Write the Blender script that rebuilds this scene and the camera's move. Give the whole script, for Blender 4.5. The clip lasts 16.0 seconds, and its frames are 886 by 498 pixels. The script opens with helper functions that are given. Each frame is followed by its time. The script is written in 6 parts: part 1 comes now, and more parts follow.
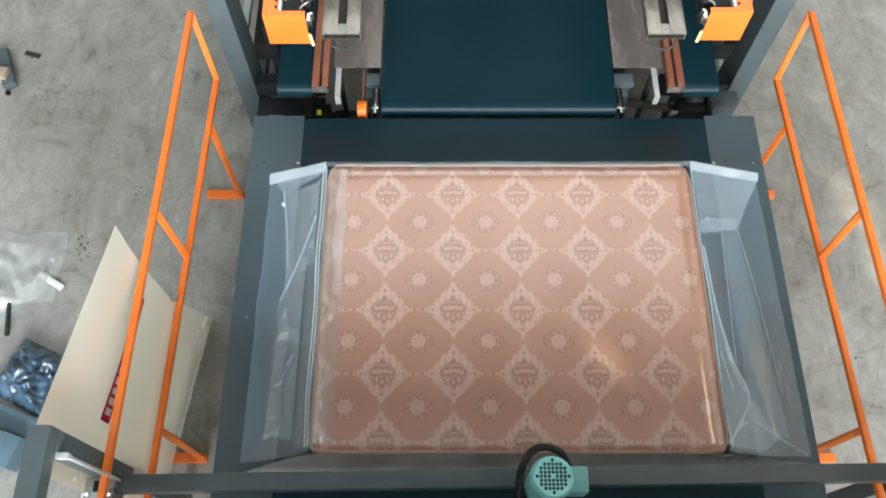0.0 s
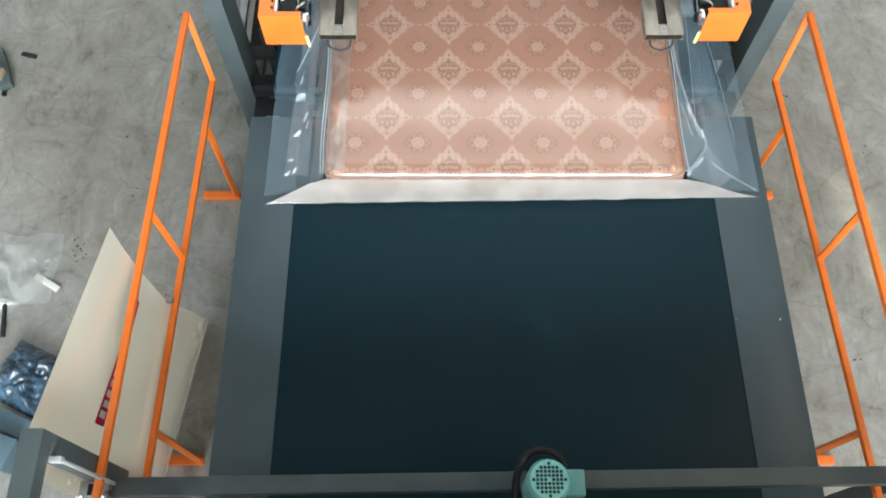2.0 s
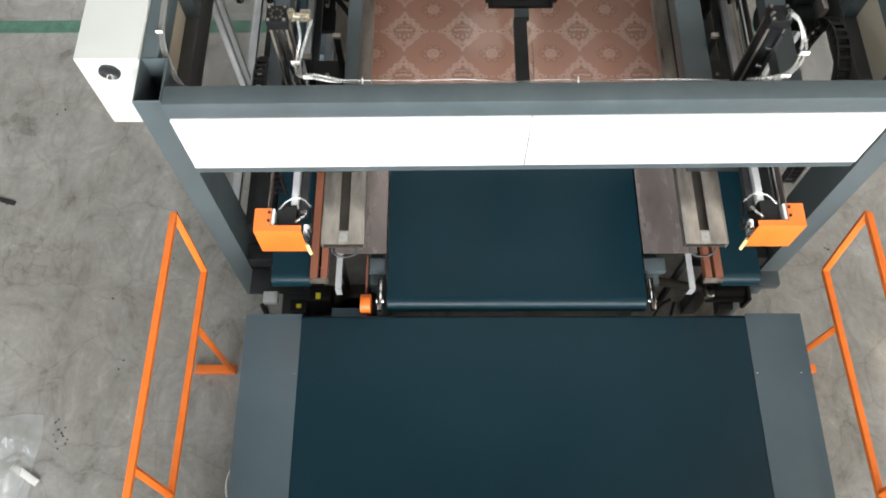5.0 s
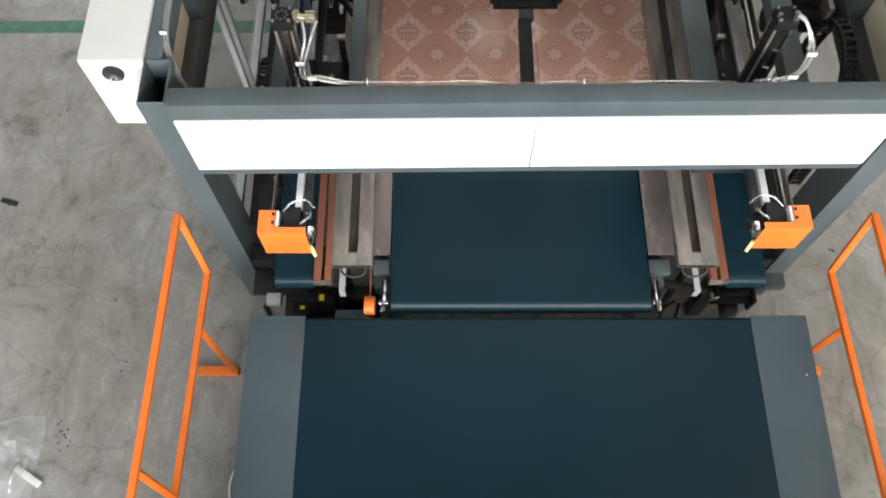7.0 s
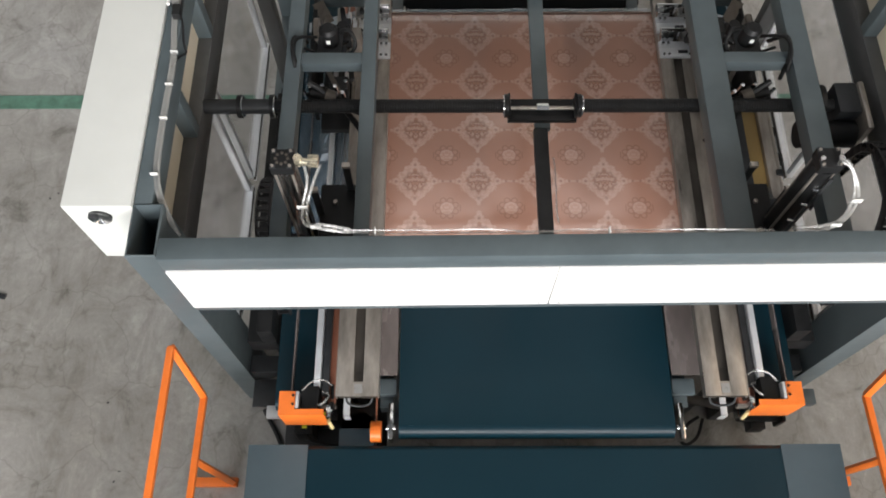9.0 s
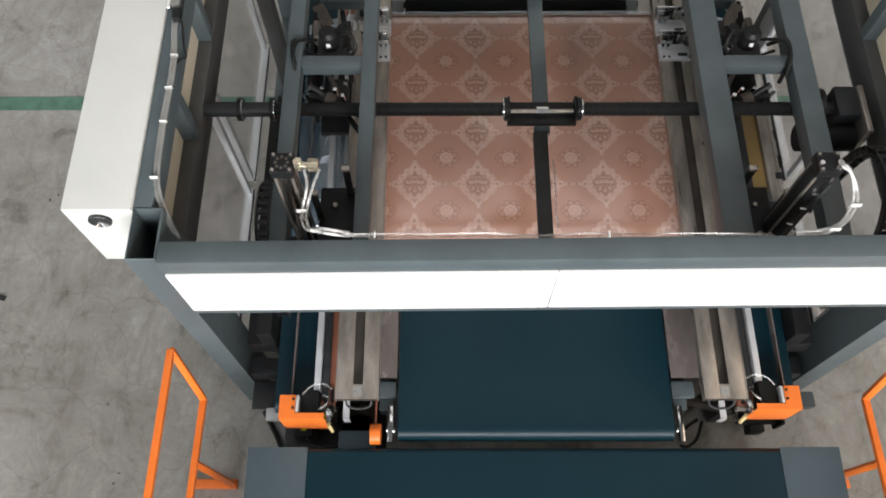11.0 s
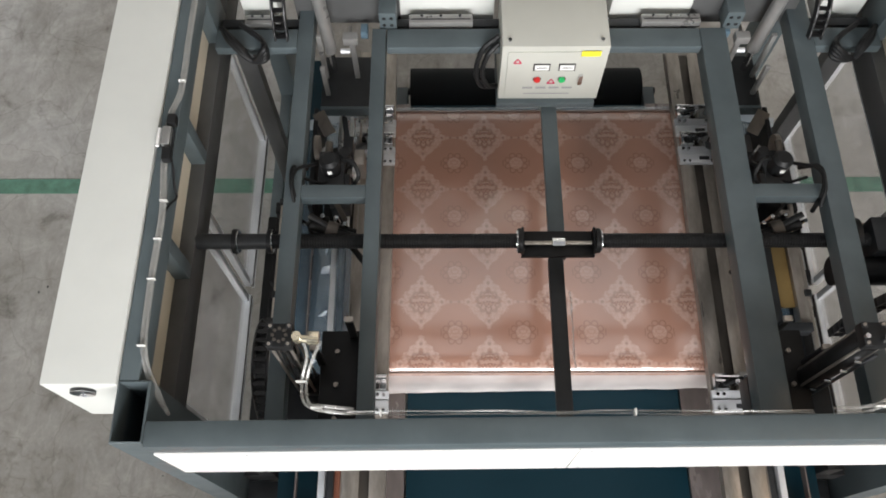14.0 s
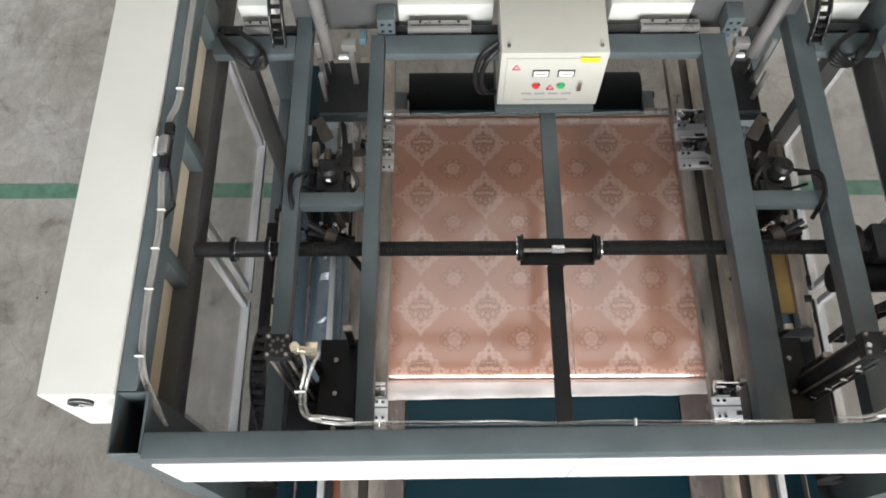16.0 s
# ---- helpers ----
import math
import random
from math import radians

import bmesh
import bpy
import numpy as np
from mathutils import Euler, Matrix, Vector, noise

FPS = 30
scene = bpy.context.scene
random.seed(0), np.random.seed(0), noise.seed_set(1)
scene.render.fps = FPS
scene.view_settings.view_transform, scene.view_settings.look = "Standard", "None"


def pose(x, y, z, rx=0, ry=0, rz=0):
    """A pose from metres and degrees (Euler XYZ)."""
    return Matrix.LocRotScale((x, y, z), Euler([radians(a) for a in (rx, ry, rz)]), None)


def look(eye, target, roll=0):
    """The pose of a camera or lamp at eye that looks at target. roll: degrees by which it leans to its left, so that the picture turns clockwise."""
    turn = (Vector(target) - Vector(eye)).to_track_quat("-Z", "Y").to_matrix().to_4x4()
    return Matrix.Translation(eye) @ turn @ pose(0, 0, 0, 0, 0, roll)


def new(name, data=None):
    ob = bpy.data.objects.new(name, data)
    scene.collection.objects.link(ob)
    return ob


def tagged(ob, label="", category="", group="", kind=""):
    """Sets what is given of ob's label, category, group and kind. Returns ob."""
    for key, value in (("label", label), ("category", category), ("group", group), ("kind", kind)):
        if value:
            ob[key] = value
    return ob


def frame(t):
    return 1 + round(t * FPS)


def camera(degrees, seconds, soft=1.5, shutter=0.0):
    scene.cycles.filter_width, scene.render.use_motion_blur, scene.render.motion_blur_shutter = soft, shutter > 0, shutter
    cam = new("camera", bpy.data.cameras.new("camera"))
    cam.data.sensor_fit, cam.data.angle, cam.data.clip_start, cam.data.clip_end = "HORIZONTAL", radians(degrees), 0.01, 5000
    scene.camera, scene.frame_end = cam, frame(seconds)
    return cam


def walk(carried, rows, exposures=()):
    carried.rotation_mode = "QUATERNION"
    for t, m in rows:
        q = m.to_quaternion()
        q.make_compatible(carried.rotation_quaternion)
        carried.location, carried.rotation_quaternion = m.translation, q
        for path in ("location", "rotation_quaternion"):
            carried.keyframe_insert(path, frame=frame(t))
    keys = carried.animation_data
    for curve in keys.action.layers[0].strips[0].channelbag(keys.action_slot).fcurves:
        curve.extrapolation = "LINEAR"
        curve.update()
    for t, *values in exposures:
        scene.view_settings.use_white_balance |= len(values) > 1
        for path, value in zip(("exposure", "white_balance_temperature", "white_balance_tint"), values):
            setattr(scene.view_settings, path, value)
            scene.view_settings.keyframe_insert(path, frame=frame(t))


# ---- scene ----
cam = camera(57.1, 16.0, soft=1.8, shutter=0.4)
METRES, EYE, TILT, LEAN, TURN = 2.415, 4.146, -65.0, 0.0, 0.0
ROWS = [
    (0.0, 0.0, 0.0, 0.0, 0.0, 0.0, 0.0),
    (0.5, 0.0005, 0.0021, -0.0014, 0.0, 0.03, 0.01),
    (1.0, 0.0022, 0.003, -0.0007, 0.01, 0.0, 0.01),
    (1.5, 0.0045, 0.0036, 0.0016, -0.01, -0.04, 0.0),
    (2.0, 0.006, 0.0063, 0.003, -0.0, 0.0, 0.01),
    (2.5, 0.0043, 0.0127, 0.0159, 0.01, 0.05, 0.01),
    (3.0, -0.0039, 0.0317, 0.0568, 0.01, 0.05, 0.01),
    (3.5, -0.0123, 0.0693, 0.1445, 0.01, -0.04, 0.01),
    (4.0, -0.0168, 0.1213, 0.2766, 0.03, -0.18, 0.02),
    (4.5, -0.0201, 0.1652, 0.4069, 0.02, -0.5, 0.08),
    (7.0, -0.0292, 0.1731, 0.4153, 0.06, -0.61, 0.06),
    (7.5, -0.0325, 0.1805, 0.4313, 0.07, -0.64, 0.08),
    (8.0, -0.0338, 0.2034, 0.4783, 0.07, -0.65, 0.09),
    (8.5, -0.0382, 0.2378, 0.5579, 0.06, -0.73, 0.14),
    (9.0, -0.047, 0.2662, 0.6342, 0.1, -0.72, 0.12),
    (11.5, -0.0462, 0.2663, 0.6427, 0.09, -0.78, 0.06),
    (12.0, -0.0448, 0.2777, 0.6643, 0.09, -0.81, 0.09),
    (12.5, -0.0464, 0.2973, 0.7092, 0.07, -0.83, 0.09),
    (13.0, -0.0509, 0.3258, 0.7776, 0.08, -0.9, 0.09),
    (13.5, -0.0573, 0.3506, 0.8477, 0.14, -0.91, 0.12),
    (14.0, -0.0594, 0.3559, 0.8634, 0.17, -0.96, 0.14),
    (14.5, -0.0599, 0.3552, 0.8653, 0.18, -0.98, 0.16),
    (15.0, -0.0578, 0.3534, 0.8641, 0.17, -0.99, 0.19),
    (15.5, -0.0571, 0.3533, 0.8635, 0.19, -1.04, 0.23),
    (16.0, -0.0583, 0.3606, 0.8768, 0.15, -1.04, 0.26),
]
walk(cam, [(t, pose(0, 0, EYE, TILT, LEAN, TURN) @ pose(METRES * x, METRES * y, METRES * z, 90 + pitch, roll, yaw)) for t, x, y, z, yaw, pitch, roll in ROWS],
     exposures=[(0.0, 0.10, 6080, 3), (0.5, 0.02, 6080, 3), (2.0, -0.05, 6080, 2), (3.5, 0.17, 6000, -4), (4.5, 0.0, 6250, 7), (7.0, -0.10, 6380, 10),
                (9.0, -0.22, 6400, 12), (12.5, -0.22, 6400, 12), (13.5, -0.32, 6400, 12), (14.5, -0.22, 6400, 11), (15.0, -0.10, 6400, 11), (16.0, -0.03, 6400, 11)])

# ---------------------------------------------------------------- light
world = bpy.data.worlds.new("World")
scene.world = world
world.use_nodes = True
wn = world.node_tree
sky = wn.nodes.new("ShaderNodeTexSky")
sky.sky_type = "NISHITA"
sky.sun_disc = False
sky.sun_elevation, sky.sun_rotation = radians(31), radians(135)
wn.nodes["Background"].inputs[1].default_value = 0.1
wn.links.new(sky.outputs[0], wn.nodes["Background"].inputs[0])


def area(name, at, target, sx, sy, watts, colour):
    data = bpy.data.lights.new(name, "AREA")
    data.shape, data.size, data.size_y, data.energy, data.color = "RECTANGLE", sx, sy, watts, colour
    ob = new(name, data)
    ob.matrix_world = look(at, target)
    return ob


# daylight through three roof lights and the tall windows of the south wall
area("roof_light_west", (-5.6, -0.8, 10.3), (-5.6, -0.8, 0), 2.0, 6.8, 125, (0.94, 0.97, 1.0))
area("roof_light_east", (6.6, 0.0, 10.3), (6.6, 0.0, 0), 1.6, 8.4, 205, (1.0, 0.71, 0.42))
area("roof_light_cross", (1.4, 6.65, 10.3), (1.4, 6.65, 0), 8.4, 3.2, 112, (1.0, 0.90, 0.79))
area("window_light", (1.5, -10.9, 6.9), (1.0, 2.0, 1.2), 11.0, 6.0, 4850, (1.0, 0.985, 0.96))
# low sun through gaps high in the east wall
sun = bpy.data.lights.new("sun", "SUN")
sun.energy, sun.angle, sun.color = 5.0, radians(0.4), (1.0, 0.86, 0.68)
SUN_WAY = Vector((1.0, -1.0, 0.857))
new("sun", sun).matrix_world = look(SUN_WAY * 20, (0, 0, 0))

# ---------------------------------------------------------------- materials


def nodes_of(name):
    m = bpy.data.materials.new(name)
    m.use_nodes = True
    t = m.node_tree
    return m, t, t.nodes["Principled BSDF"]


def put(t, kind, links=(), **values):
    n = t.nodes.new(kind)
    for k, v in values.items():
        if k == "op":
            n.operation = v
        else:
            n.inputs[int(k[1:])].default_value = v
    for i, src in links:
        t.links.new(src, n.inputs[i])
    return n


def ramp(t, src, stops):
    n = t.nodes.new("ShaderNodeValToRGB")
    while len(n.color_ramp.elements) < len(stops):
        n.color_ramp.elements.new(0.5)
    for e, (p, c) in zip(n.color_ramp.elements, stops):
        e.position, e.color = p, (*c, 1) if len(c) == 3 else c
    t.links.new(src, n.inputs[0])
    return n


def noise_tex(t, scale, detail=4.0, rough=0.55, coords="Object", stretch=None, distort=0.0):
    tc = t.nodes.new("ShaderNodeTexCoord")
    out = tc.outputs[coords]
    if stretch:
        mp = put(t, "ShaderNodeMapping", [(0, out)])
        mp.inputs[3].default_value = stretch
        out = mp.outputs[0]
    n = t.nodes.new("ShaderNodeTexNoise")
    n.inputs["Scale"].default_value, n.inputs["Detail"].default_value = scale, detail
    n.inputs["Roughness"].default_value, n.inputs["Distortion"].default_value = rough, distort
    t.links.new(out, n.inputs["Vector"])
    return n


def surface(name, colour, rough=0.5, metal=0.0, vary=0.12, scale=6.0, grain=90.0, bump=0.05, coat=0.0, stretch=None, rvary=0.1, spec=0.5):
    """Paint, metal, plastic or rubber with stains at a large scale and grain at a fine one."""
    m, t, p = nodes_of(name)
    big = noise_tex(t, scale, 5, 0.6, stretch=stretch)
    fine = noise_tex(t, grain, 3, 0.6, stretch=stretch)
    lo = tuple(max(0, c * (1 - vary)) for c in colour)
    hi = tuple(min(1, c * (1 + vary)) for c in colour)
    r = ramp(t, big.outputs[0], [(0.3, lo), (0.7, hi)])
    t.links.new(r.outputs[0], p.inputs["Base Color"])
    rr = put(t, "ShaderNodeMapRange", [(0, big.outputs[0])], i1=0.3, i2=0.7, i3=max(0.02, rough - rvary), i4=min(1, rough + rvary))
    t.links.new(rr.outputs[0], p.inputs["Roughness"])
    p.inputs["Metallic"].default_value = metal
    p.inputs["Specular IOR Level"].default_value = spec
    p.inputs["Coat Weight"].default_value = coat
    if bump:
        b = put(t, "ShaderNodeBump", [(2, fine.outputs[0])], i0=bump, i1=0.004)
        t.links.new(b.outputs[0], p.inputs["Normal"])
    return m


def concrete():
    """Old power-floated slab: cloudy patches, scuffs, pits, oil spots and fine map cracks."""
    m, t, p = nodes_of("concrete_floor")
    a = noise_tex(t, 0.55, 5, 0.6, distort=0.6)
    b = noise_tex(t, 3.2, 10, 0.74, distort=0.9)
    c = noise_tex(t, 30.0, 8, 0.8)
    d = noise_tex(t, 9.0, 5, 0.65, stretch=(1, 0.35, 1), distort=1.5)
    e = noise_tex(t, 1.7, 3, 0.5, distort=0.2)

    def times(x, y, fac=1.0, how="MULTIPLY"):
        n = t.nodes.new("ShaderNodeMix")
        n.data_type, n.blend_type = "RGBA", how
        n.inputs[0].default_value = fac
        t.links.new(x, n.inputs[6]), t.links.new(y, n.inputs[7])
        return n.outputs[2]
    base = ramp(t, a.outputs[0], [(0.30, (0.25, 0.236, 0.213)), (0.48, (0.345, 0.335, 0.314)), (0.70, (0.40, 0.397, 0.384))])
    mid = ramp(t, b.outputs[0], [(0.32, (0.50, 0.49, 0.47)), (0.42, (0.84, 0.835, 0.82)), (0.55, (1.0, 1.0, 1.0)), (0.70, (1.26, 1.26, 1.25))])
    pits = ramp(t, c.outputs[0], [(0.27, (0.30, 0.29, 0.28)), (0.38, (0.88, 0.88, 0.88)), (0.60, (1.0, 1.0, 1.0)), (0.72, (1.24, 1.24, 1.23))])
    scuff = ramp(t, d.outputs[0], [(0.36, (0.80, 0.79, 0.77)), (0.50, (1.0, 1.0, 1.0)), (0.62, (1.0, 1.0, 1.0)), (0.70, (1.22, 1.22, 1.22))])
    oil = ramp(t, e.outputs[0], [(0.26, (0.62, 0.60, 0.57)), (0.34, (1.0, 1.0, 1.0))])
    warp = noise_tex(t, 2.5, 4, 0.6)
    tc = t.nodes.new("ShaderNodeTexCoord")
    bent = put(t, "ShaderNodeMix", [(4, tc.outputs["Object"]), (5, warp.outputs[1])])
    bent.data_type = "VECTOR"
    bent.inputs[0].default_value = 0.22
    t.links.new(tc.outputs["Object"], bent.inputs[4]), t.links.new(warp.outputs[1], bent.inputs[5])
    vor = t.nodes.new("ShaderNodeTexVoronoi")
    vor.feature = "DISTANCE_TO_EDGE"
    vor.inputs["Scale"].default_value = 2.6
    t.links.new(bent.outputs[1], vor.inputs["Vector"])
    crack = ramp(t, vor.outputs[0], [(0.0, (0.72, 0.71, 0.69)), (0.012, (1.0, 1.0, 1.0))])
    col = times(times(times(base.outputs[0], mid.outputs[0]), pits.outputs[0], 0.95), scuff.outputs[0], 0.7)
    col = times(times(col, oil.outputs[0], 0.8), crack.outputs[0], 0.7)
    t.links.new(col, p.inputs["Base Color"])
    r = put(t, "ShaderNodeMapRange", [(0, b.outputs[0])], i1=0.3, i2=0.7, i3=0.62, i4=0.36)
    t.links.new(r.outputs[0], p.inputs["Roughness"])
    bp = put(t, "ShaderNodeBump", [(2, c.outputs[0])], i0=0.2, i1=0.004)
    t.links.new(bp.outputs[0], p.inputs["Normal"])
    return m


PX, PY, OX, OY = 0.291, 0.277, 0.034, -0.064   # repeat and start of the woven damask


def damask():
    """Woven damask ticking: diamond lattice of leafy bands, wreaths and rosettes."""
    m, t, p = nodes_of("damask_ticking")
    tc = t.nodes.new("ShaderNodeTexCoord")
    warp = noise_tex(t, 26.0, 3, 0.6)
    off = put(t, "ShaderNodeVectorMath", [(0, warp.outputs[1])], op="SUBTRACT")
    off.inputs[1].default_value = (0.5, 0.5, 0.5)
    off2 = put(t, "ShaderNodeVectorMath", [(0, off.outputs[0])], op="SCALE")
    off2.inputs[3].default_value = 0.006
    pos = put(t, "ShaderNodeVectorMath", [(0, tc.outputs["Object"]), (1, off2.outputs[0])], op="ADD")
    xyz = put(t, "ShaderNodeSeparateXYZ", [(0, pos.outputs[0])])

    def mth(op, a, b=None, c=None):
        n = t.nodes.new("ShaderNodeMath")
        n.operation = op
        for i, v in enumerate((a, b, c)):
            if v is None:
                continue
            if isinstance(v, (int, float)):
                n.inputs[i].default_value = v
            else:
                t.links.new(v, n.inputs[i])
        return n.outputs[0]

    def cell(shift):
        u = mth("SUBTRACT", mth("FRACT", mth("ADD", mth("DIVIDE", mth("SUBTRACT", xyz.outputs[0], OX), PX), 20.5 + shift[0])), 0.5)
        v = mth("SUBTRACT", mth("FRACT", mth("ADD", mth("DIVIDE", mth("SUBTRACT", xyz.outputs[1], OY), PY), 20.5 + shift[1])), 0.5)
        x, y = mth("MULTIPLY", u, PX), mth("MULTIPLY", v, PY)
        d = mth("SQRT", mth("ADD", mth("MULTIPLY", x, x), mth("MULTIPLY", y, y)))
        return x, y, d, mth("ARCTAN2", y, x)

    def band(v, centre, half):
        return mth("SMOOTH_MAX", mth("SUBTRACT", 1, mth("DIVIDE", mth("ABSOLUTE", mth("SUBTRACT", v, centre)), half)), 0, 0.15)

    def clamp(v, lo=0.0, hi=1.0):
        return mth("MINIMUM", mth("MAXIMUM", v, lo), hi)

    def step(v, at, soft):
        """0 below at, 1 above, over a soft edge."""
        return clamp(mth("ADD", mth("DIVIDE", mth("SUBTRACT", v, at), soft), 0.5))

    def less(v, at, soft):
        return mth("SUBTRACT", 1.0, step(v, at, soft))

    def motif(x, y, scale, z, detail=2.0):
        """Drawn detail that is the same, and mirrored, in every repeat."""
        v = put(t, "ShaderNodeCombineXYZ", [(0, mth("ABSOLUTE", x)), (1, y)], i2=z)
        n = t.nodes.new("ShaderNodeTexNoise")
        n.inputs["Scale"].default_value, n.inputs["Detail"].default_value = scale, detail
        t.links.new(v.outputs[0], n.inputs["Vector"])
        return n.outputs[0]

    def most(*v):
        out = v[0]
        for q in v[1:]:
            out = mth("MAXIMUM", out, q)
        return out

    def spot(x, y, cx, cy, r, soft=0.004):
        dx, dy = mth("SUBTRACT", mth("ABSOLUTE", x), cx), mth("SUBTRACT", mth("ABSOLUTE", y), cy)
        return less(mth("SQRT", mth("ADD", mth("MULTIPLY", dx, dx), mth("MULTIPLY", dy, dy))), r, soft)
    x1, y1, d1, a1 = cell((0, 0))
    x2, y2, d2, a2 = cell((0.5, 0.5))
    fine = motif(x1, y1, 60.0, 3.7)
    lace = motif(x1, y1, 95.0, 8.1)
    # pale scalloped diamond band that touches its neighbours tip to tip
    dd = mth("ADD", mth("ABSOLUTE", x1), mth("MULTIPLY", mth("ABSOLUTE", y1), 0.92))
    lobes = mth("MULTIPLY", mth("ABSOLUTE", mth("COSINE", mth("MULTIPLY", a1, 6))), 0.012)
    ragged = mth("MULTIPLY", mth("SUBTRACT", fine, 0.5), 0.05)
    outer = less(mth("SUBTRACT", mth("ADD", dd, ragged), lobes), 0.104, 0.010)
    inner = step(mth("ADD", mth("SUBTRACT", dd, ragged), mth("MULTIPLY", mth("ABSOLUTE", mth("SINE", mth("MULTIPLY", a1, 4))), 0.014)), 0.067, 0.010)
    band_light = mth("MULTIPLY", mth("MULTIPLY", outer, inner), mth("ADD", 0.45, mth("MULTIPLY", step(lace, 0.46, 0.22), 0.55)))
    tips = most(spot(x1, y1, 0.092, 0.0, 0.013, 0.008), spot(x1, y1, 0.0, 0.096, 0.013, 0.008), spot(x1, y1, 0.115, 0.0, 0.008, 0.006), spot(x1, y1, 0.0, 0.118, 0.008, 0.006))
    eyes = most(spot(x1, y1, 0.088, 0.0, 0.0075), spot(x1, y1, 0.0, 0.088, 0.0075), spot(x1, y1, 0.128, 0.0, 0.006))
    links = mth("MULTIPLY", mth("MULTIPLY", less(mth("ABSOLUTE", y1), 0.005, 0.004), step(mth("ABSOLUTE", x1), 0.12, 0.01)), 0.5)
    # bouquet within the diamond
    core = less(d1, 0.046, 0.012)
    bouquet = mth("MULTIPLY", core, step(fine, 0.50, 0.10))
    petal = mth("MULTIPLY", core, less(mth("ABSOLUTE", mth("SUBTRACT", fine, 0.45)), 0.035, 0.03))
    ring = mth("MULTIPLY", band(mth("ADD", d1, mth("MULTIPLY", mth("COSINE", mth("MULTIPLY", a1, 10)), 0.004)), 0.048, 0.010), 0.8)
    # round lace rosette between the diamonds: disc, eight loops, side strokes
    fold = mth("SUBTRACT", mth("MULTIPLY", mth("FRACT", mth("ADD", mth("DIVIDE", a2, math.pi / 4), 8.0)), math.pi / 4), math.pi / 8)
    lx, ly = mth("SUBTRACT", mth("MULTIPLY", d2, mth("COSINE", fold)), 0.042), mth("MULTIPLY", d2, mth("SINE", fold))
    loop_d = mth("SQRT", mth("ADD", mth("MULTIPLY", lx, lx), mth("MULTIPLY", ly, ly)))
    loops = mth("MULTIPLY", band(loop_d, 0.0130, 0.0042), step(d2, 0.033, 0.006))
    loop_fill = mth("MULTIPLY", less(loop_d, 0.009, 0.004), 0.12)
    disc = mth("MULTIPLY", less(d2, 0.032, 0.004), mth("ADD", 0.35, mth("MULTIPLY", step(motif(x2, y2, 110.0, 1.3), 0.5, 0.12), 0.5)))
    rim2 = mth("MULTIPLY", band(d2, 0.0325, 0.003), 0.5)
    stroke = mth("MULTIPLY", band(mth("ABSOLUTE", x2), 0.061, 0.0045), less(mth("ABSOLUTE", y2), 0.017, 0.006))
    light = clamp(most(mth("MULTIPLY", band_light, 0.95), mth("MULTIPLY", tips, 0.7), links, mth("MULTIPLY", bouquet, 0.62), disc, loop_fill))
    dark = clamp(most(mth("MULTIPLY", loops, 0.60), mth("MULTIPLY", stroke, 0.55), mth("MULTIPLY", petal, 0.72), mth("MULTIPLY", ring, 0.68), mth("MULTIPLY", eyes, 0.5), rim2), 0.0, 0.85)
    speck = noise_tex(t, 170.0, 2, 0.6)
    light = mth("MULTIPLY", light, mth("ADD", 0.55, mth("MULTIPLY", speck.outputs[0], 0.7)))

    def mix(fac, a, b):
        n = t.nodes.new("ShaderNodeMix")
        n.data_type = "RGBA"
        t.links.new(fac, n.inputs[0])
        for i, v in ((6, a), (7, b)):
            if isinstance(v, tuple):
                n.inputs[i].default_value = (*v, 1)
            else:
                t.links.new(v, n.inputs[i])
        return n.outputs[2]

    cloth = noise_tex(t, 2.2, 4, 0.6)
    ground_col = ramp(t, cloth.outputs[0], [(0.3, (0.37, 0.186, 0.127)), (0.7, (0.43, 0.228, 0.163))]).outputs[0]
    col = mix(light, ground_col, (0.55, 0.362, 0.29))
    col = mix(dark, col, (0.20, 0.097, 0.066))
    t.links.new(col, p.inputs["Base Color"])
    p.inputs["Roughness"].default_value = 0.75
    # the clear film of the bag lies tight on the cloth
    wr = noise_tex(t, 5.0, 4, 0.6, stretch=(1, 0.5, 1), distort=1.2)
    b2 = put(t, "ShaderNodeBump", [(2, wr.outputs[0])], i0=0.10, i1=0.03)
    p.inputs["Coat Weight"].default_value = 1.0
    p.inputs["Coat Roughness"].default_value = 0.17
    p.inputs["Coat IOR"].default_value = 2.1
    t.links.new(b2.outputs[0], p.inputs["Coat Normal"])
    b = put(t, "ShaderNodeBump", [(2, light)], i0=0.35, i1=0.006)
    t.links.new(b.outputs[0], p.inputs["Normal"])
    return m


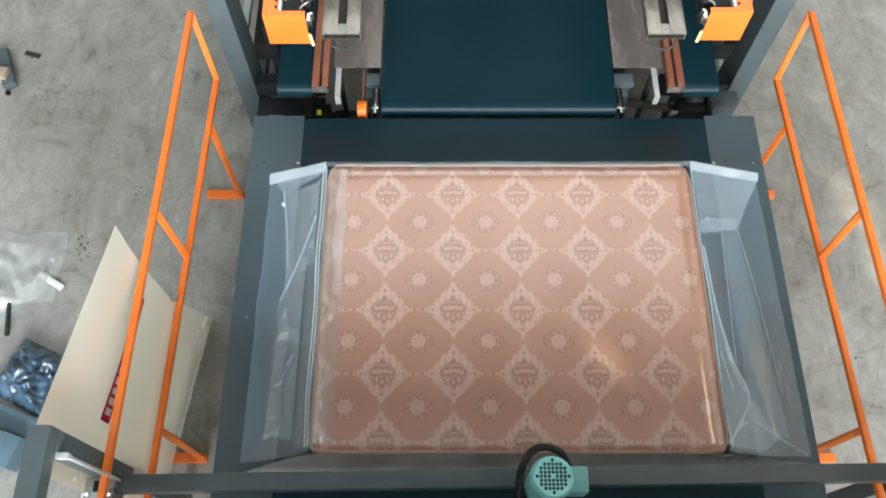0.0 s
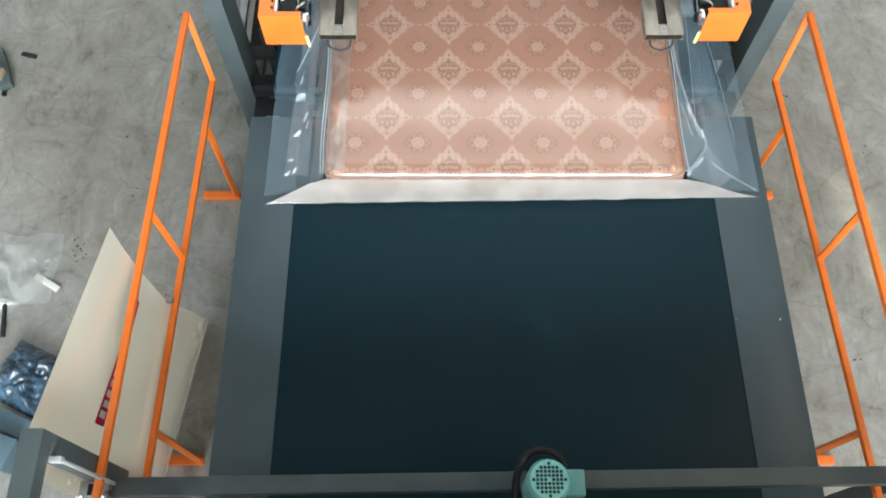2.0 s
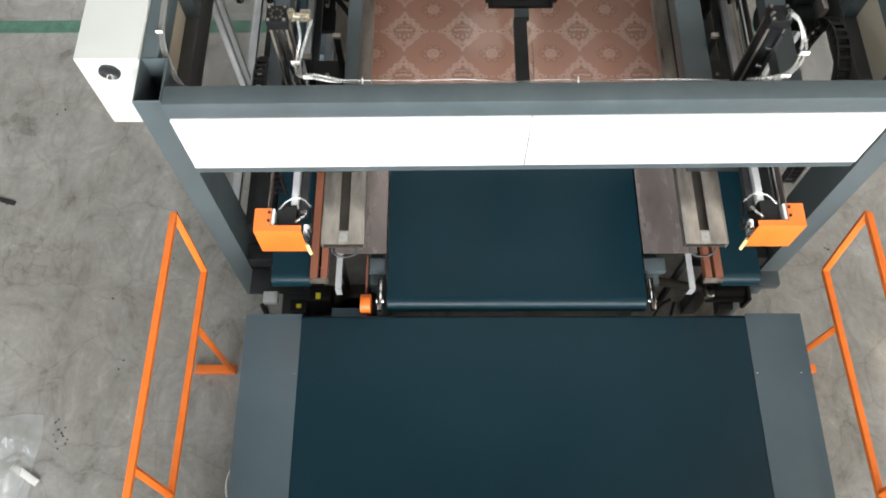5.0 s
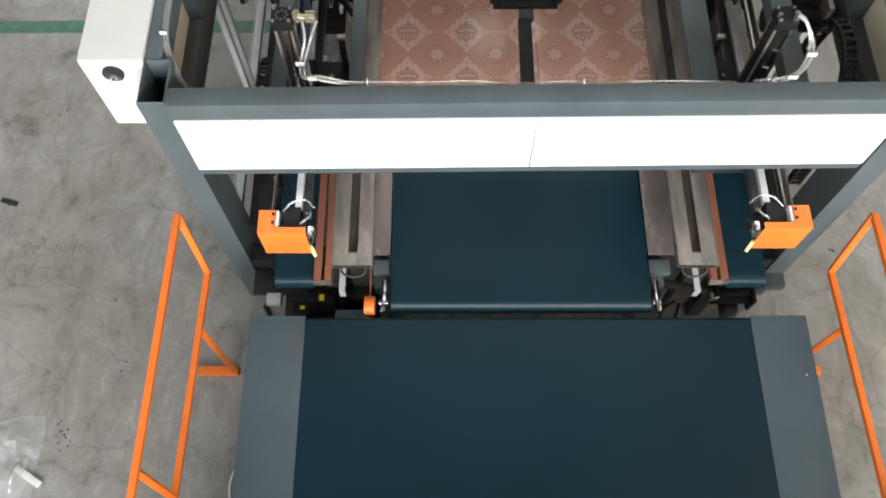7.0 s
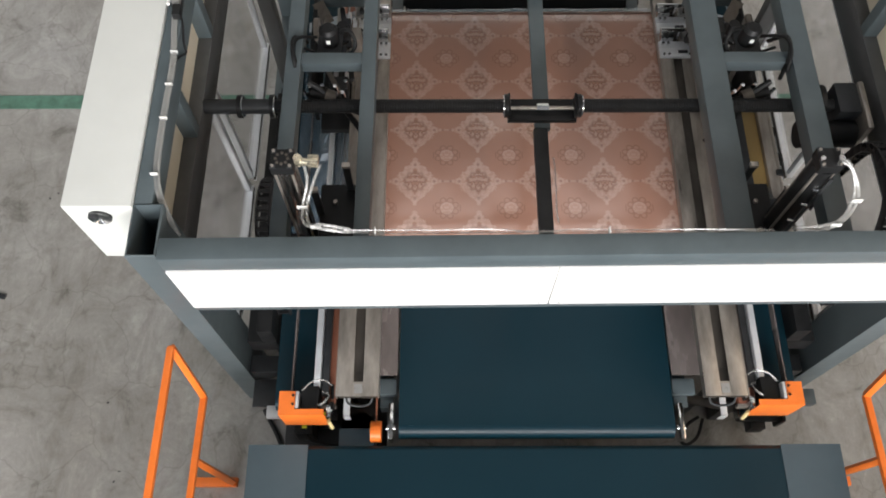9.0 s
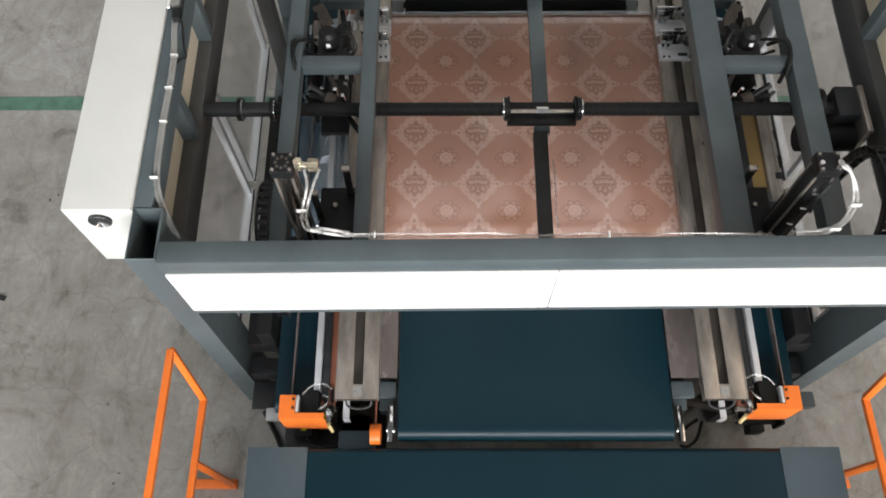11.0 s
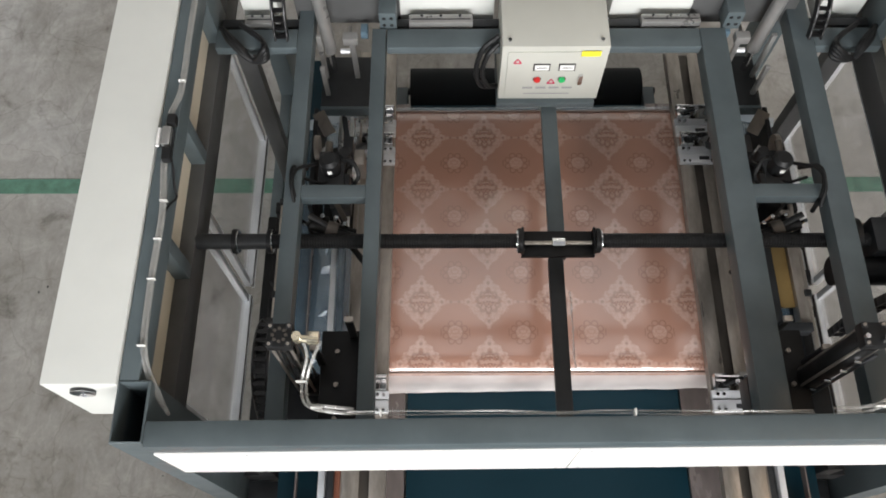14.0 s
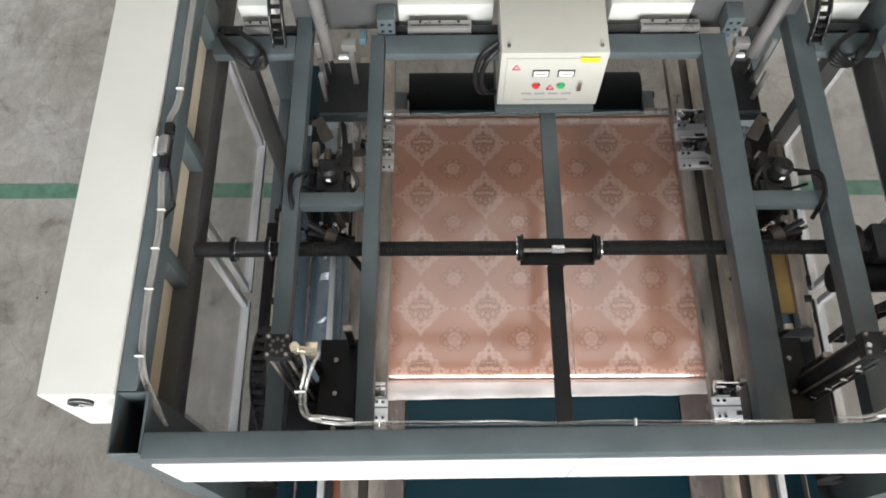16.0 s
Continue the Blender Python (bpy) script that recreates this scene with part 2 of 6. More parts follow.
def film(name, tint, see, rough=0.12, scale=9.0, bump=0.6, cloud=0.07, gloss=1.0):
    """Thin clear plastic film, milky along its folds."""
    m, t, p = nodes_of(name)
    p.inputs["Base Color"].default_value = (*tint, 1)
    p.inputs["Roughness"].default_value = rough
    p.inputs["Specular IOR Level"].default_value = 0.8
    n = noise_tex(t, scale, 5, 0.6, stretch=(1, 0.45, 1), distort=0.6)
    w = noise_tex(t, scale * 0.35, 2, 0.5, stretch=(1, 0.5, 1))
    b = put(t, "ShaderNodeBump", [(2, n.outputs[0])], i0=bump, i1=0.03)
    t.links.new(b.outputs[0], p.inputs["Normal"])
    tr = t.nodes.new("ShaderNodeBsdfTransparent")
    mixs = t.nodes.new("ShaderNodeMixShader")
    fac = put(t, "ShaderNodeMapRange", [(0, w.outputs[0])], i1=0.3, i2=0.72, i3=max(0.02, (1 - see) - cloud), i4=min(1, (1 - see) + cloud))
    t.links.new(fac.outputs[0], mixs.inputs[0])
    t.links.new(tr.outputs[0], mixs.inputs[1]), t.links.new(p.outputs[0], mixs.inputs[2])
    gl = t.nodes.new("ShaderNodeBsdfGlossy")
    gl.inputs["Roughness"].default_value = rough * 0.7
    t.links.new(b.outputs[0], gl.inputs["Normal"])
    fr = put(t, "ShaderNodeLayerWeight", i0=0.5)
    t.links.new(b.outputs[0], fr.inputs["Normal"])
    fr1 = put(t, "ShaderNodeMath", [(0, fr.outputs["Facing"])], op="POWER", i1=4.0)
    fr2 = put(t, "ShaderNodeMath", [(0, fr1.outputs[0])], op="MULTIPLY_ADD", i1=0.7 * gloss, i2=0.07 * gloss)
    shine = t.nodes.new("ShaderNodeMixShader")
    t.links.new(fr2.outputs[0], shine.inputs[0])
    t.links.new(mixs.outputs[0], shine.inputs[1]), t.links.new(gl.outputs[0], shine.inputs[2])
    t.links.new(shine.outputs[0], t.nodes["Material Output"].inputs[0])
    return m


M_CONCRETE = concrete()
M_WALL = surface("plastered_wall", (0.62, 0.62, 0.60), 0.8, vary=0.08, scale=1.2)
M_ROOF = surface("roof_sheeting", (0.13, 0.14, 0.15), 0.6, vary=0.08, scale=1.5)
M_GREEN = surface("green_floor_paint", (0.085, 0.185, 0.135), 0.55, vary=0.3, scale=16, grain=40)
M_SLATE = surface("slate_grey_paint", (0.084, 0.106, 0.114), 0.40, vary=0.14, scale=5, grain=220, bump=0.04, spec=0.4)
M_PLATE = surface("grey_sheet_metal_paint", (0.066, 0.098, 0.116), 0.38, vary=0.10, scale=3, grain=260, bump=0.05)
# frame grey darkened by colour, for beams, uprights and shields that get less light
M_SHADE = surface("shaded_grey_paint", (0.075, 0.077, 0.077), 0.42, vary=0.2, scale=6)
M_DARK = surface("dark_steel", (0.026, 0.028, 0.030), 0.45, vary=0.3, scale=9, spec=0.35)
M_BLACK = surface("black_plastic", (0.011, 0.0115, 0.012), 0.46, vary=0.3, scale=14, spec=0.25)
M_RUBBER = surface("black_rubber", (0.008, 0.010, 0.011), 0.75, vary=0.2, scale=8, spec=0.2)
M_BELT = surface("dark_green_belt", (0.004, 0.0235, 0.035), 0.36, vary=0.10, scale=1.6, grain=300, bump=0, rvary=0.05, spec=0.24)
M_ORANGE = surface("orange_paint", (0.83, 0.19, 0.025), 0.38, vary=0.10, scale=9)
M_WHITE = surface("white_enamel", (0.86, 0.86, 0.84), 0.4, vary=0.03, scale=3)
M_OFFWHITE = surface("light_grey_enamel", (0.60, 0.615, 0.585), 0.42, vary=0.04, scale=3)
M_BOXGREY = surface("beige_grey_enamel", (0.47, 0.475, 0.43), 0.42, vary=0.05, scale=3)
M_CREAM = surface("cream_sheet_metal", (0.95, 0.91, 0.82), 0.22, metal=0.25, vary=0.04, scale=2, bump=0.02, coat=0.5)
M_OCHRE = surface("ochre_board", (0.30, 0.20, 0.07), 0.6, vary=0.12, scale=6)
M_CHAIN = surface("energy_chain_plastic", (0.012, 0.012, 0.013), 0.35, vary=0.3)
M_BRASS = surface("pale_brass", (0.72, 0.66, 0.50), 0.25, metal=0.9, vary=0.1)
M_GREYBLUE = surface("grey_blue_paint", (0.12, 0.19, 0.24), 0.4, vary=0.08)
M_BEIGE = surface("beige_panel", (0.66, 0.60, 0.48), 0.5, vary=0.06, scale=4)
M_SLIDE = surface("dull_slide_plate", (0.20, 0.172, 0.162), 0.25, metal=0.4, vary=0.25, scale=7, stretch=(1.5, 0.5, 1), bump=0.03)
M_STEEL = surface("brushed_stainless", (0.33, 0.30, 0.265), 0.34, metal=0.6, vary=0.38, scale=6, grain=140, stretch=(3, 0.8, 1), rvary=0.08, bump=0.03)
M_POLISH = surface("polished_steel", (0.36, 0.355, 0.35), 0.24, metal=1.0, vary=0.2, scale=9, rvary=0.1, stretch=(2, 2, 0.5))
M_GRIME = surface("grimy_steel", (0.10, 0.088, 0.075), 0.5, metal=0.4, vary=0.4, scale=14, stretch=(1, 0.4, 1))
M_CHROME = surface("chromed_steel", (0.72, 0.72, 0.72), 0.16, metal=1.0, vary=0.12, scale=12, rvary=0.08)
M_ALU = surface("aluminium_profile", (0.70, 0.72, 0.74), 0.38, metal=0.45, vary=0.08, scale=10)
M_SATIN = surface("satin_aluminium", (0.36, 0.36, 0.35), 0.34, metal=0.6, vary=0.15, scale=9)
M_BROWN = surface("brown_sealing_strip", (0.23, 0.085, 0.05), 0.5, vary=0.2, scale=12, stretch=(1, 0.3, 1))
M_TEAL = surface("turquoise_motor_paint", (0.20, 0.46, 0.45), 0.35, vary=0.1, scale=14)
M_YELLOW = surface("pale_yellow_plastic", (0.74, 0.60, 0.30), 0.45, vary=0.15, scale=20)
M_LABEL = surface("yellow_label", (0.85, 0.78, 0.04), 0.5, vary=0.03)
M_RED = surface("red_plastic", (0.62, 0.03, 0.03), 0.35, vary=0.08)
M_MAGENTA = surface("crimson_sticker", (0.55, 0.015, 0.08), 0.4, vary=0.06)
M_GREENB = surface("green_plastic", (0.02, 0.42, 0.12), 0.35, vary=0.08)
M_INK = surface("grey_print", (0.30, 0.30, 0.30), 0.6, vary=0.05)
M_DARKINK = surface("black_print", (0.04, 0.04, 0.04), 0.6, vary=0.05)
M_PIPING = surface("tan_piping", (0.36, 0.25, 0.205), 0.6, vary=0.08, scale=20)
M_PAPER = surface("white_plastic", (0.82, 0.82, 0.80), 0.4, vary=0.04)

M_CARD = surface("brown_cardboard", (0.40, 0.32, 0.235), 0.35, vary=0.25, scale=3)
M_MATTRESS = damask()
M_FILM = film("clear_plastic_film", (0.46, 0.67, 0.86), 0.85, rough=0.30, scale=6.0, bump=0.3, cloud=0.04)
M_FILM_FOLD = film("folded_plastic_film", (0.58, 0.74, 0.88), 0.78, rough=0.24, scale=8.0, bump=0.6, cloud=0.07)
# milky hem; on pleats and creases its bluish white stands in for highlights
M_HEM = film("milky_hem_and_glint_film", (0.76, 0.86, 0.95), 0.50, rough=0.12, scale=9.0, bump=0.4, cloud=0.12)
M_TAIL = film("pleated_film_end", (0.95, 0.88, 0.85), 0.46, rough=0.14, scale=14.0, bump=0.6, cloud=0.12)
M_RUFFLE = film("wrinkled_clear_film", (0.80, 0.80, 0.80), 0.84, rough=0.16, scale=14.0, bump=0.5, cloud=0.10, gloss=1.6)
M_WALLFILM = film("gathered_film", (0.64, 0.68, 0.72), 0.66, rough=0.14, scale=9.0, bump=0.6, cloud=0.10)
M_SCRAP = film("scrap_plastic_film", (0.84, 0.88, 0.88), 0.69, rough=0.15, scale=10)
M_ACRYLIC = film("acrylic_pane", (0.80, 0.79, 0.81), 0.86, rough=0.05, scale=2, bump=0.05, gloss=0.3)
M_TUBE = film("clear_air_hose", (0.55, 0.55, 0.52), 0.70, rough=0.35, scale=12, bump=0.2)
M_BLUEFILM = surface("blue_black_film_bundle", (0.04, 0.085, 0.14), 0.28, vary=0.9, scale=16, grain=40, bump=0.8, coat=0.5)

# ---------------------------------------------------------------- mesh helpers


def add_box(bm, x0, x1, y0, y1, z0, z1, bevel=0.0):
    v = [bm.verts.new((x, y, z)) for x in (x0, x1) for y in (y0, y1) for z in (z0, z1)]
    f = [bm.faces.new([v[i] for i in q]) for q in ((0, 1, 3, 2), (4, 6, 7, 5), (0, 4, 5, 1), (2, 3, 7, 6), (0, 2, 6, 4), (1, 5, 7, 3))]
    if bevel:
        es = list({e for face in f for e in face.edges})
        bmesh.ops.bevel(bm, geom=es, offset=bevel, segments=2, affect="EDGES", profile=0.6)
    return bm


def box(x0, x1, y0, y1, z0, z1, bevel=0.003):
    return add_box(bmesh.new(), x0, x1, y0, y1, z0, z1, bevel)


def frame_of(a, b):
    d = (Vector(b) - Vector(a))
    q = d.to_track_quat("Z", "Y").to_matrix().to_4x4()
    return Matrix.Translation(a) @ q, d.length


def add_rod(bm, a, b, r, r2=None, seg=16):
    m, n = frame_of(a, b)
    bmesh.ops.create_cone(bm, cap_ends=True, segments=seg, radius1=r, radius2=r if r2 is None else r2, depth=n, matrix=m @ Matrix.Translation((0, 0, n / 2)))
    return bm


def rod(a, b, r, r2=None, seg=16):
    return add_rod(bmesh.new(), a, b, r, r2, seg)


def add_bar(bm, a, b, w, h=None, bevel=0.003):
    """A square-section bar from a to b."""
    m, n = frame_of(a, b)
    h = h or w
    tmp = box(-w / 2, w / 2, -h / 2, h / 2, 0, n, bevel)
    bmesh.ops.transform(tmp, matrix=m, verts=tmp.verts)
    me = bpy.data.meshes.new("tmp")
    tmp.to_mesh(me), tmp.free()
    bm.from_mesh(me)
    bpy.data.meshes.remove(me)
    return bm


def bar(a, b, w, h=None, bevel=0.003):
    return add_bar(bmesh.new(), a, b, w, h, bevel)


def hose(points, r, seg=8, fine=6):
    """A round hose through the points, smoothed."""
    p = [Vector(q) for q in points]
    p = [p[0] * 2 - p[1]] + p + [p[-1] * 2 - p[-2]]
    line = []
    for i in range(1, len(p) - 2):
        for k in range(fine):
            s = k / fine
            a, b, c, d = p[i - 1], p[i], p[i + 1], p[i + 2]
            line.append(0.5 * (2 * b + (c - a) * s + (2 * a - 5 * b + 4 * c - d) * s * s + (3 * b - a - 3 * c + d) * s ** 3))
    line.append(p[-2])
    bm = bmesh.new()
    rings = []
    for i, c in enumerate(line):
        d = (line[min(i + 1, len(line) - 1)] - line[max(i - 1, 0)]).normalized()
        side = d.cross(Vector((0.13, 0.37, 0.92))).normalized()
        up = side.cross(d)
        rings.append([bm.verts.new(c + r * (math.cos(2 * math.pi * k / seg) * side + math.sin(2 * math.pi * k / seg) * up)) for k in range(seg)])
    for a, b in zip(rings, rings[1:]):
        for k in range(seg):
            bm.faces.new((a[k], a[(k + 1) % seg], b[(k + 1) % seg], b[k]))
    bm.faces.new(rings[0]), bm.faces.new(list(reversed(rings[-1])))
    return bm


def sheet(nx, ny, place, thick=0.0):
    """A grid whose points come from place(u, v)."""
    bm = bmesh.new()
    g = [[bm.verts.new(place(i / nx, j / ny)) for j in range(ny + 1)] for i in range(nx + 1)]
    for i in range(nx):
        for j in range(ny):
            bm.faces.new((g[i][j], g[i + 1][j], g[i + 1][j + 1], g[i][j + 1]))
    if thick:
        bmesh.ops.solidify(bm, geom=bm.faces[:], thickness=thick)
    return bm


def join(*bms):
    out = bmesh.new()
    for b in bms:
        me = bpy.data.meshes.new("tmp")
        b.to_mesh(me), b.free()
        out.from_mesh(me)
        bpy.data.meshes.remove(me)
    return out


def mesh_ob(name, bm, material, smooth=35):
    bmesh.ops.recalc_face_normals(bm, faces=bm.faces[:])
    me = bpy.data.meshes.new(name)
    bm.to_mesh(me), bm.free()
    me.materials.append(material)
    if smooth:
        me.shade_smooth()
        me.set_sharp_from_angle(angle=radians(smooth))
    return new(name, me)


def part(name, bm, material, parent, label="", smooth=35):
    """One mesh under a thing or under a part; bm is in the world's space."""
    ob = mesh_ob(name, bm, material, smooth)
    ob.parent = parent
    top = parent.matrix_basis.copy()
    if parent.parent:
        top = parent.parent.matrix_basis @ top
    ob.data.transform(top.inverted())
    if label:
        tagged(ob, label)
    return ob


def thing(name, at, label, category, group="", kind=""):
    ob = new(name)
    ob.empty_display_size = 0.1
    ob.matrix_basis = pose(*at)
    return tagged(ob, label, category, group, kind)


def setting(name, bm, material, label, category):
    return tagged(mesh_ob(name, bm, material), label, category, kind="structure")

# ---------------------------------------------------------------- hall


HX, HY0, HY1, HZ = 10.0, -11.0, 14.0, 10.5


def sun_gap(x, y, z, w, h):
    """The gap in the east wall through which the sun reaches (x, y, z)."""
    d = HX - x
    yc, zc = y - d, z + 0.857 * d
    return yc - w / 2, yc + w / 2, zc - h / 2, zc + h / 2


def hall():
    setting("floor", box(-HX, HX, HY0, HY1, -0.2, 0, 0), M_CONCRETE, "worn grey concrete floor with stains", "floor")
    setting("floor_marking", box(-HX, HX, 4.512, 4.608, 0.0, 0.004, 0), M_GREEN, "green painted marking line on the concrete floor", "floor marking")
    setting("wall_west", box(-HX - 0.2, -HX, HY0 - 0.2, HY1 + 0.2, -0.2, HZ, 0), M_WALL, "plain pale wall of the hall", "wall")
    gaps = [sun_gap(0.45, 1.23, 0.741, 0.11, 0.10), sun_gap(0.63, 0.98, 0.741, 0.10, 0.08), sun_gap(-0.06, 0.77, 0.925, 0.24, 0.09),
            sun_gap(2.36, 2.22, 0.0, 0.34, 0.20), sun_gap(2.42, 1.85, 0.0, 0.40, 0.10), sun_gap(0.83, 0.78, 0.925, 0.10, 0.07)]
    ys = sorted({HY0 - 0.2, HY1 + 0.2, *[g[0] for g in gaps], *[g[1] for g in gaps]})
    zs = sorted({-0.2, HZ, *[g[2] for g in gaps], *[g[3] for g in gaps]})
    bm = bmesh.new()
    for y0, y1 in zip(ys, ys[1:]):
        for z0, z1 in zip(zs, zs[1:]):
            yc, zc = (y0 + y1) / 2, (z0 + z1) / 2
            if not any(g[0] < yc < g[1] and g[2] < zc < g[3] for g in gaps):
                add_box(bm, HX, HX + 0.02, y0, y1, z0, z1)
    setting("wall_east", bm, M_WALL, "plain pale sheet wall with gaps under the roof", "wall")
    setting("wall_north", box(-HX, HX, HY1, HY1 + 0.2, -0.2, HZ, 0), M_WALL, "plain pale wall of the hall", "wall")
    bm = box(-HX, -4.2, HY0 - 0.2, HY0, -0.2, HZ, 0)
    add_box(bm, 7.2, HX, HY0 - 0.2, HY0, -0.2, HZ), add_box(bm, -4.2, 7.2, HY0 - 0.2, HY0, 10.1, HZ), add_box(bm, -4.2, 7.2, HY0 - 0.2, HY0, -0.2, 3.6)
    setting("wall_south", bm, M_WALL, "plain pale wall with a tall window opening", "wall")
    holes = ((-6.8, -4.4, -4.4, 2.8), (5.6, 7.6, -4.4, 4.4), (-3.0, 5.55, 5.0, 8.3))
    xs = sorted({-HX, HX, *[v for h in holes for v in h[:2]]})
    ys = sorted({HY0, HY1, *[v for h in holes for v in h[2:]]})
    bm = bmesh.new()
    for x0, x1 in zip(xs, xs[1:]):
        for y0, y1 in zip(ys, ys[1:]):
            xc, yc = (x0 + x1) / 2, (y0 + y1) / 2
            if not any(h[0] < xc < h[1] and h[2] < yc < h[3] for h in holes):
                add_box(bm, x0, x1, y0, y1, HZ, HZ + 0.1)
    setting("ceiling", bm, M_ROOF, "dark sheet roof with three long roof lights", "ceiling")


hall()

# ---------------------------------------------------------------- infeed table
TX0, TX1, TBL, TBR, TY0, TY1, TZ = -0.94, 1.55, -0.69, 1.30, -0.75, 2.32, 0.745


def infeed_table():
    tb = thing("infeed_conveyor", (0.3, 0.8, 0), "low slate-grey infeed conveyor table with dark green belt", "conveyor")
    part("belt", join(box(TBL - 0.01, TBR + 0.01, TY0, TY1 - 0.02, TZ - 0.05, TZ - 0.004, 0.0), rod((TBL - 0.01, TY1 - 0.03, TZ - 0.034), (TBR + 0.01, TY1 - 0.03, TZ - 0.034), 0.03, seg=24)), M_BELT, tb, "dark green rubber conveyor belt")
    for x0, x1, xo in ((TX0, TBL, TX0), (TBR, TX1, TX1)):
        pl = part("side_cover", join(box(x0, x1, TY0, TY1, TZ - 0.004, TZ, 0.0015), box(min(xo, xo + (0.004 if xo < 0 else -0.004)), max(xo, xo + (0.004 if xo < 0 else -0.004)), TY0, TY1, TZ - 0.16, TZ - 0.002, 0)), M_PLATE, tb, "folded grey sheet metal cover")
        for y in (2.045, 1.25, 0.455):
            for x in ((x0 + 0.07, x1 - 0.012) if xo < 0 else (x0 + 0.012, x1 - 0.047)):
                part("screw", rod((x, y, TZ), (x, y, TZ + 0.003), 0.0045, seg=10), M_CHROME, pl)
    part("frame", join(bar((TX0 + 0.06, TY0, 0.54), (TX0 + 0.06, TY1 - 0.06, 0.54), 0.08), bar((TX1 - 0.06, TY0, 0.54), (TX1 - 0.06, TY1 - 0.06, 0.54), 0.08), bar((TX0 + 0.1, TY1 - 0.1, 0.54), (TX1 - 0.1, TY1 - 0.1, 0.54), 0.08), bar((TX0 + 0.1, 0.2, 0.54), (TX1 - 0.1, 0.2, 0.54), 0.08), bar((TX0 + 0.06, -0.6, 0.6), (TX1 - 0.06, -0.6, 0.6), 0.08)), M_SLATE, tb)
    for x in (TX0 + 0.06, TX1 - 0.06):
        for y in (-0.6, 0.85, TY1 - 0.12):
            part("leg", bar((x, y, 0), (x, y, 0.5), 0.08), M_SLATE, tb)


infeed_table()

# ---------------------------------------------------------------- guard rails


def guard_rail(name, xs, out):
    """xs: (top far, top near, low far, low near) of the two long tubes."""
    yb = 2.62
    g = thing(name, (xs[2], 1.5, 0), "orange tubular steel guard rail beside the conveyor", "guard rail", "orange guard rails")
    w = 0.027

    def xt(y): return xs[0] + (xs[1] - xs[0]) * (yb - y) / 2.1
    def xl(y): return xs[2] + (xs[3] - xs[2]) * (2.52 - y) / 2.0
    y_end = 0.40
    part("top_tube", bar((xt(yb), yb, 1.15), (xt(y_end), y_end, 1.15), w), M_ORANGE, g)
    part("middle_tube", bar((xl(2.52), 2.52, 0.77), (xl(y_end), y_end, 0.77), w), M_ORANGE, g)
    part("end_tube", bar((xt(yb), yb, 1.15), (xl(2.52), 2.52, 0.77), w), M_ORANGE, g)
    part("end_tube", bar((xt(y_end), y_end, 1.15), (xl(y_end), y_end, 0.77), w), M_ORANGE, g)
    part("strut", bar((xt(1.575), 1.575, 1.14), (xl(1.53), 1.53, 0.78), w), M_ORANGE, g)
    for y in (2.25, 0.75):
        foot = xl(y) + out * 0.02
        leg = part("leg", bar((xl(y), y + 0.0, 0.765), (foot, y + 0.02, 0.02), w), M_ORANGE, g)
        part("foot", box(min(foot - out * 0.02, foot + out * 0.19), max(foot - out * 0.02, foot + out * 0.19), y - 0.0, y + 0.045, 0, 0.035), M_ORANGE, leg)


guard_rail("guard_rail", (-1.184, -1.212, -1.146, -1.182), -1)
guard_rail("guard_rail", (1.728, 1.768, 1.690, 1.752), 1)

# ---------------------------------------------------------------- machine frame
FX0, FX1 = -1.135, 1.68
FY0, FY1, FZ = 2.705, 5.3, 1.84


def tube(x0, x1, y0, y1, z, t):
    """An upright rectangular tube, open at its top."""
    bm = bmesh.new()
    def ring(d, h): return [bm.verts.new(p) for p in ((x0 + d, y0 + d, h), (x1 - d, y0 + d, h), (x1 - d, y1 - d, h), (x0 + d, y1 - d, h))]
    rings = [ring(0, 0), ring(0, z - 0.004), ring(0.004, z), ring(t, z), ring(t, 0.3)]
    for a, b in zip(rings, rings[1:]):
        for k in range(4):
            bm.faces.new((a[k], a[(k + 1) % 4], b[(k + 1) % 4], b[k]))
    bm.faces.new(rings[-1]), bm.faces.new(rings[0])
    return bm


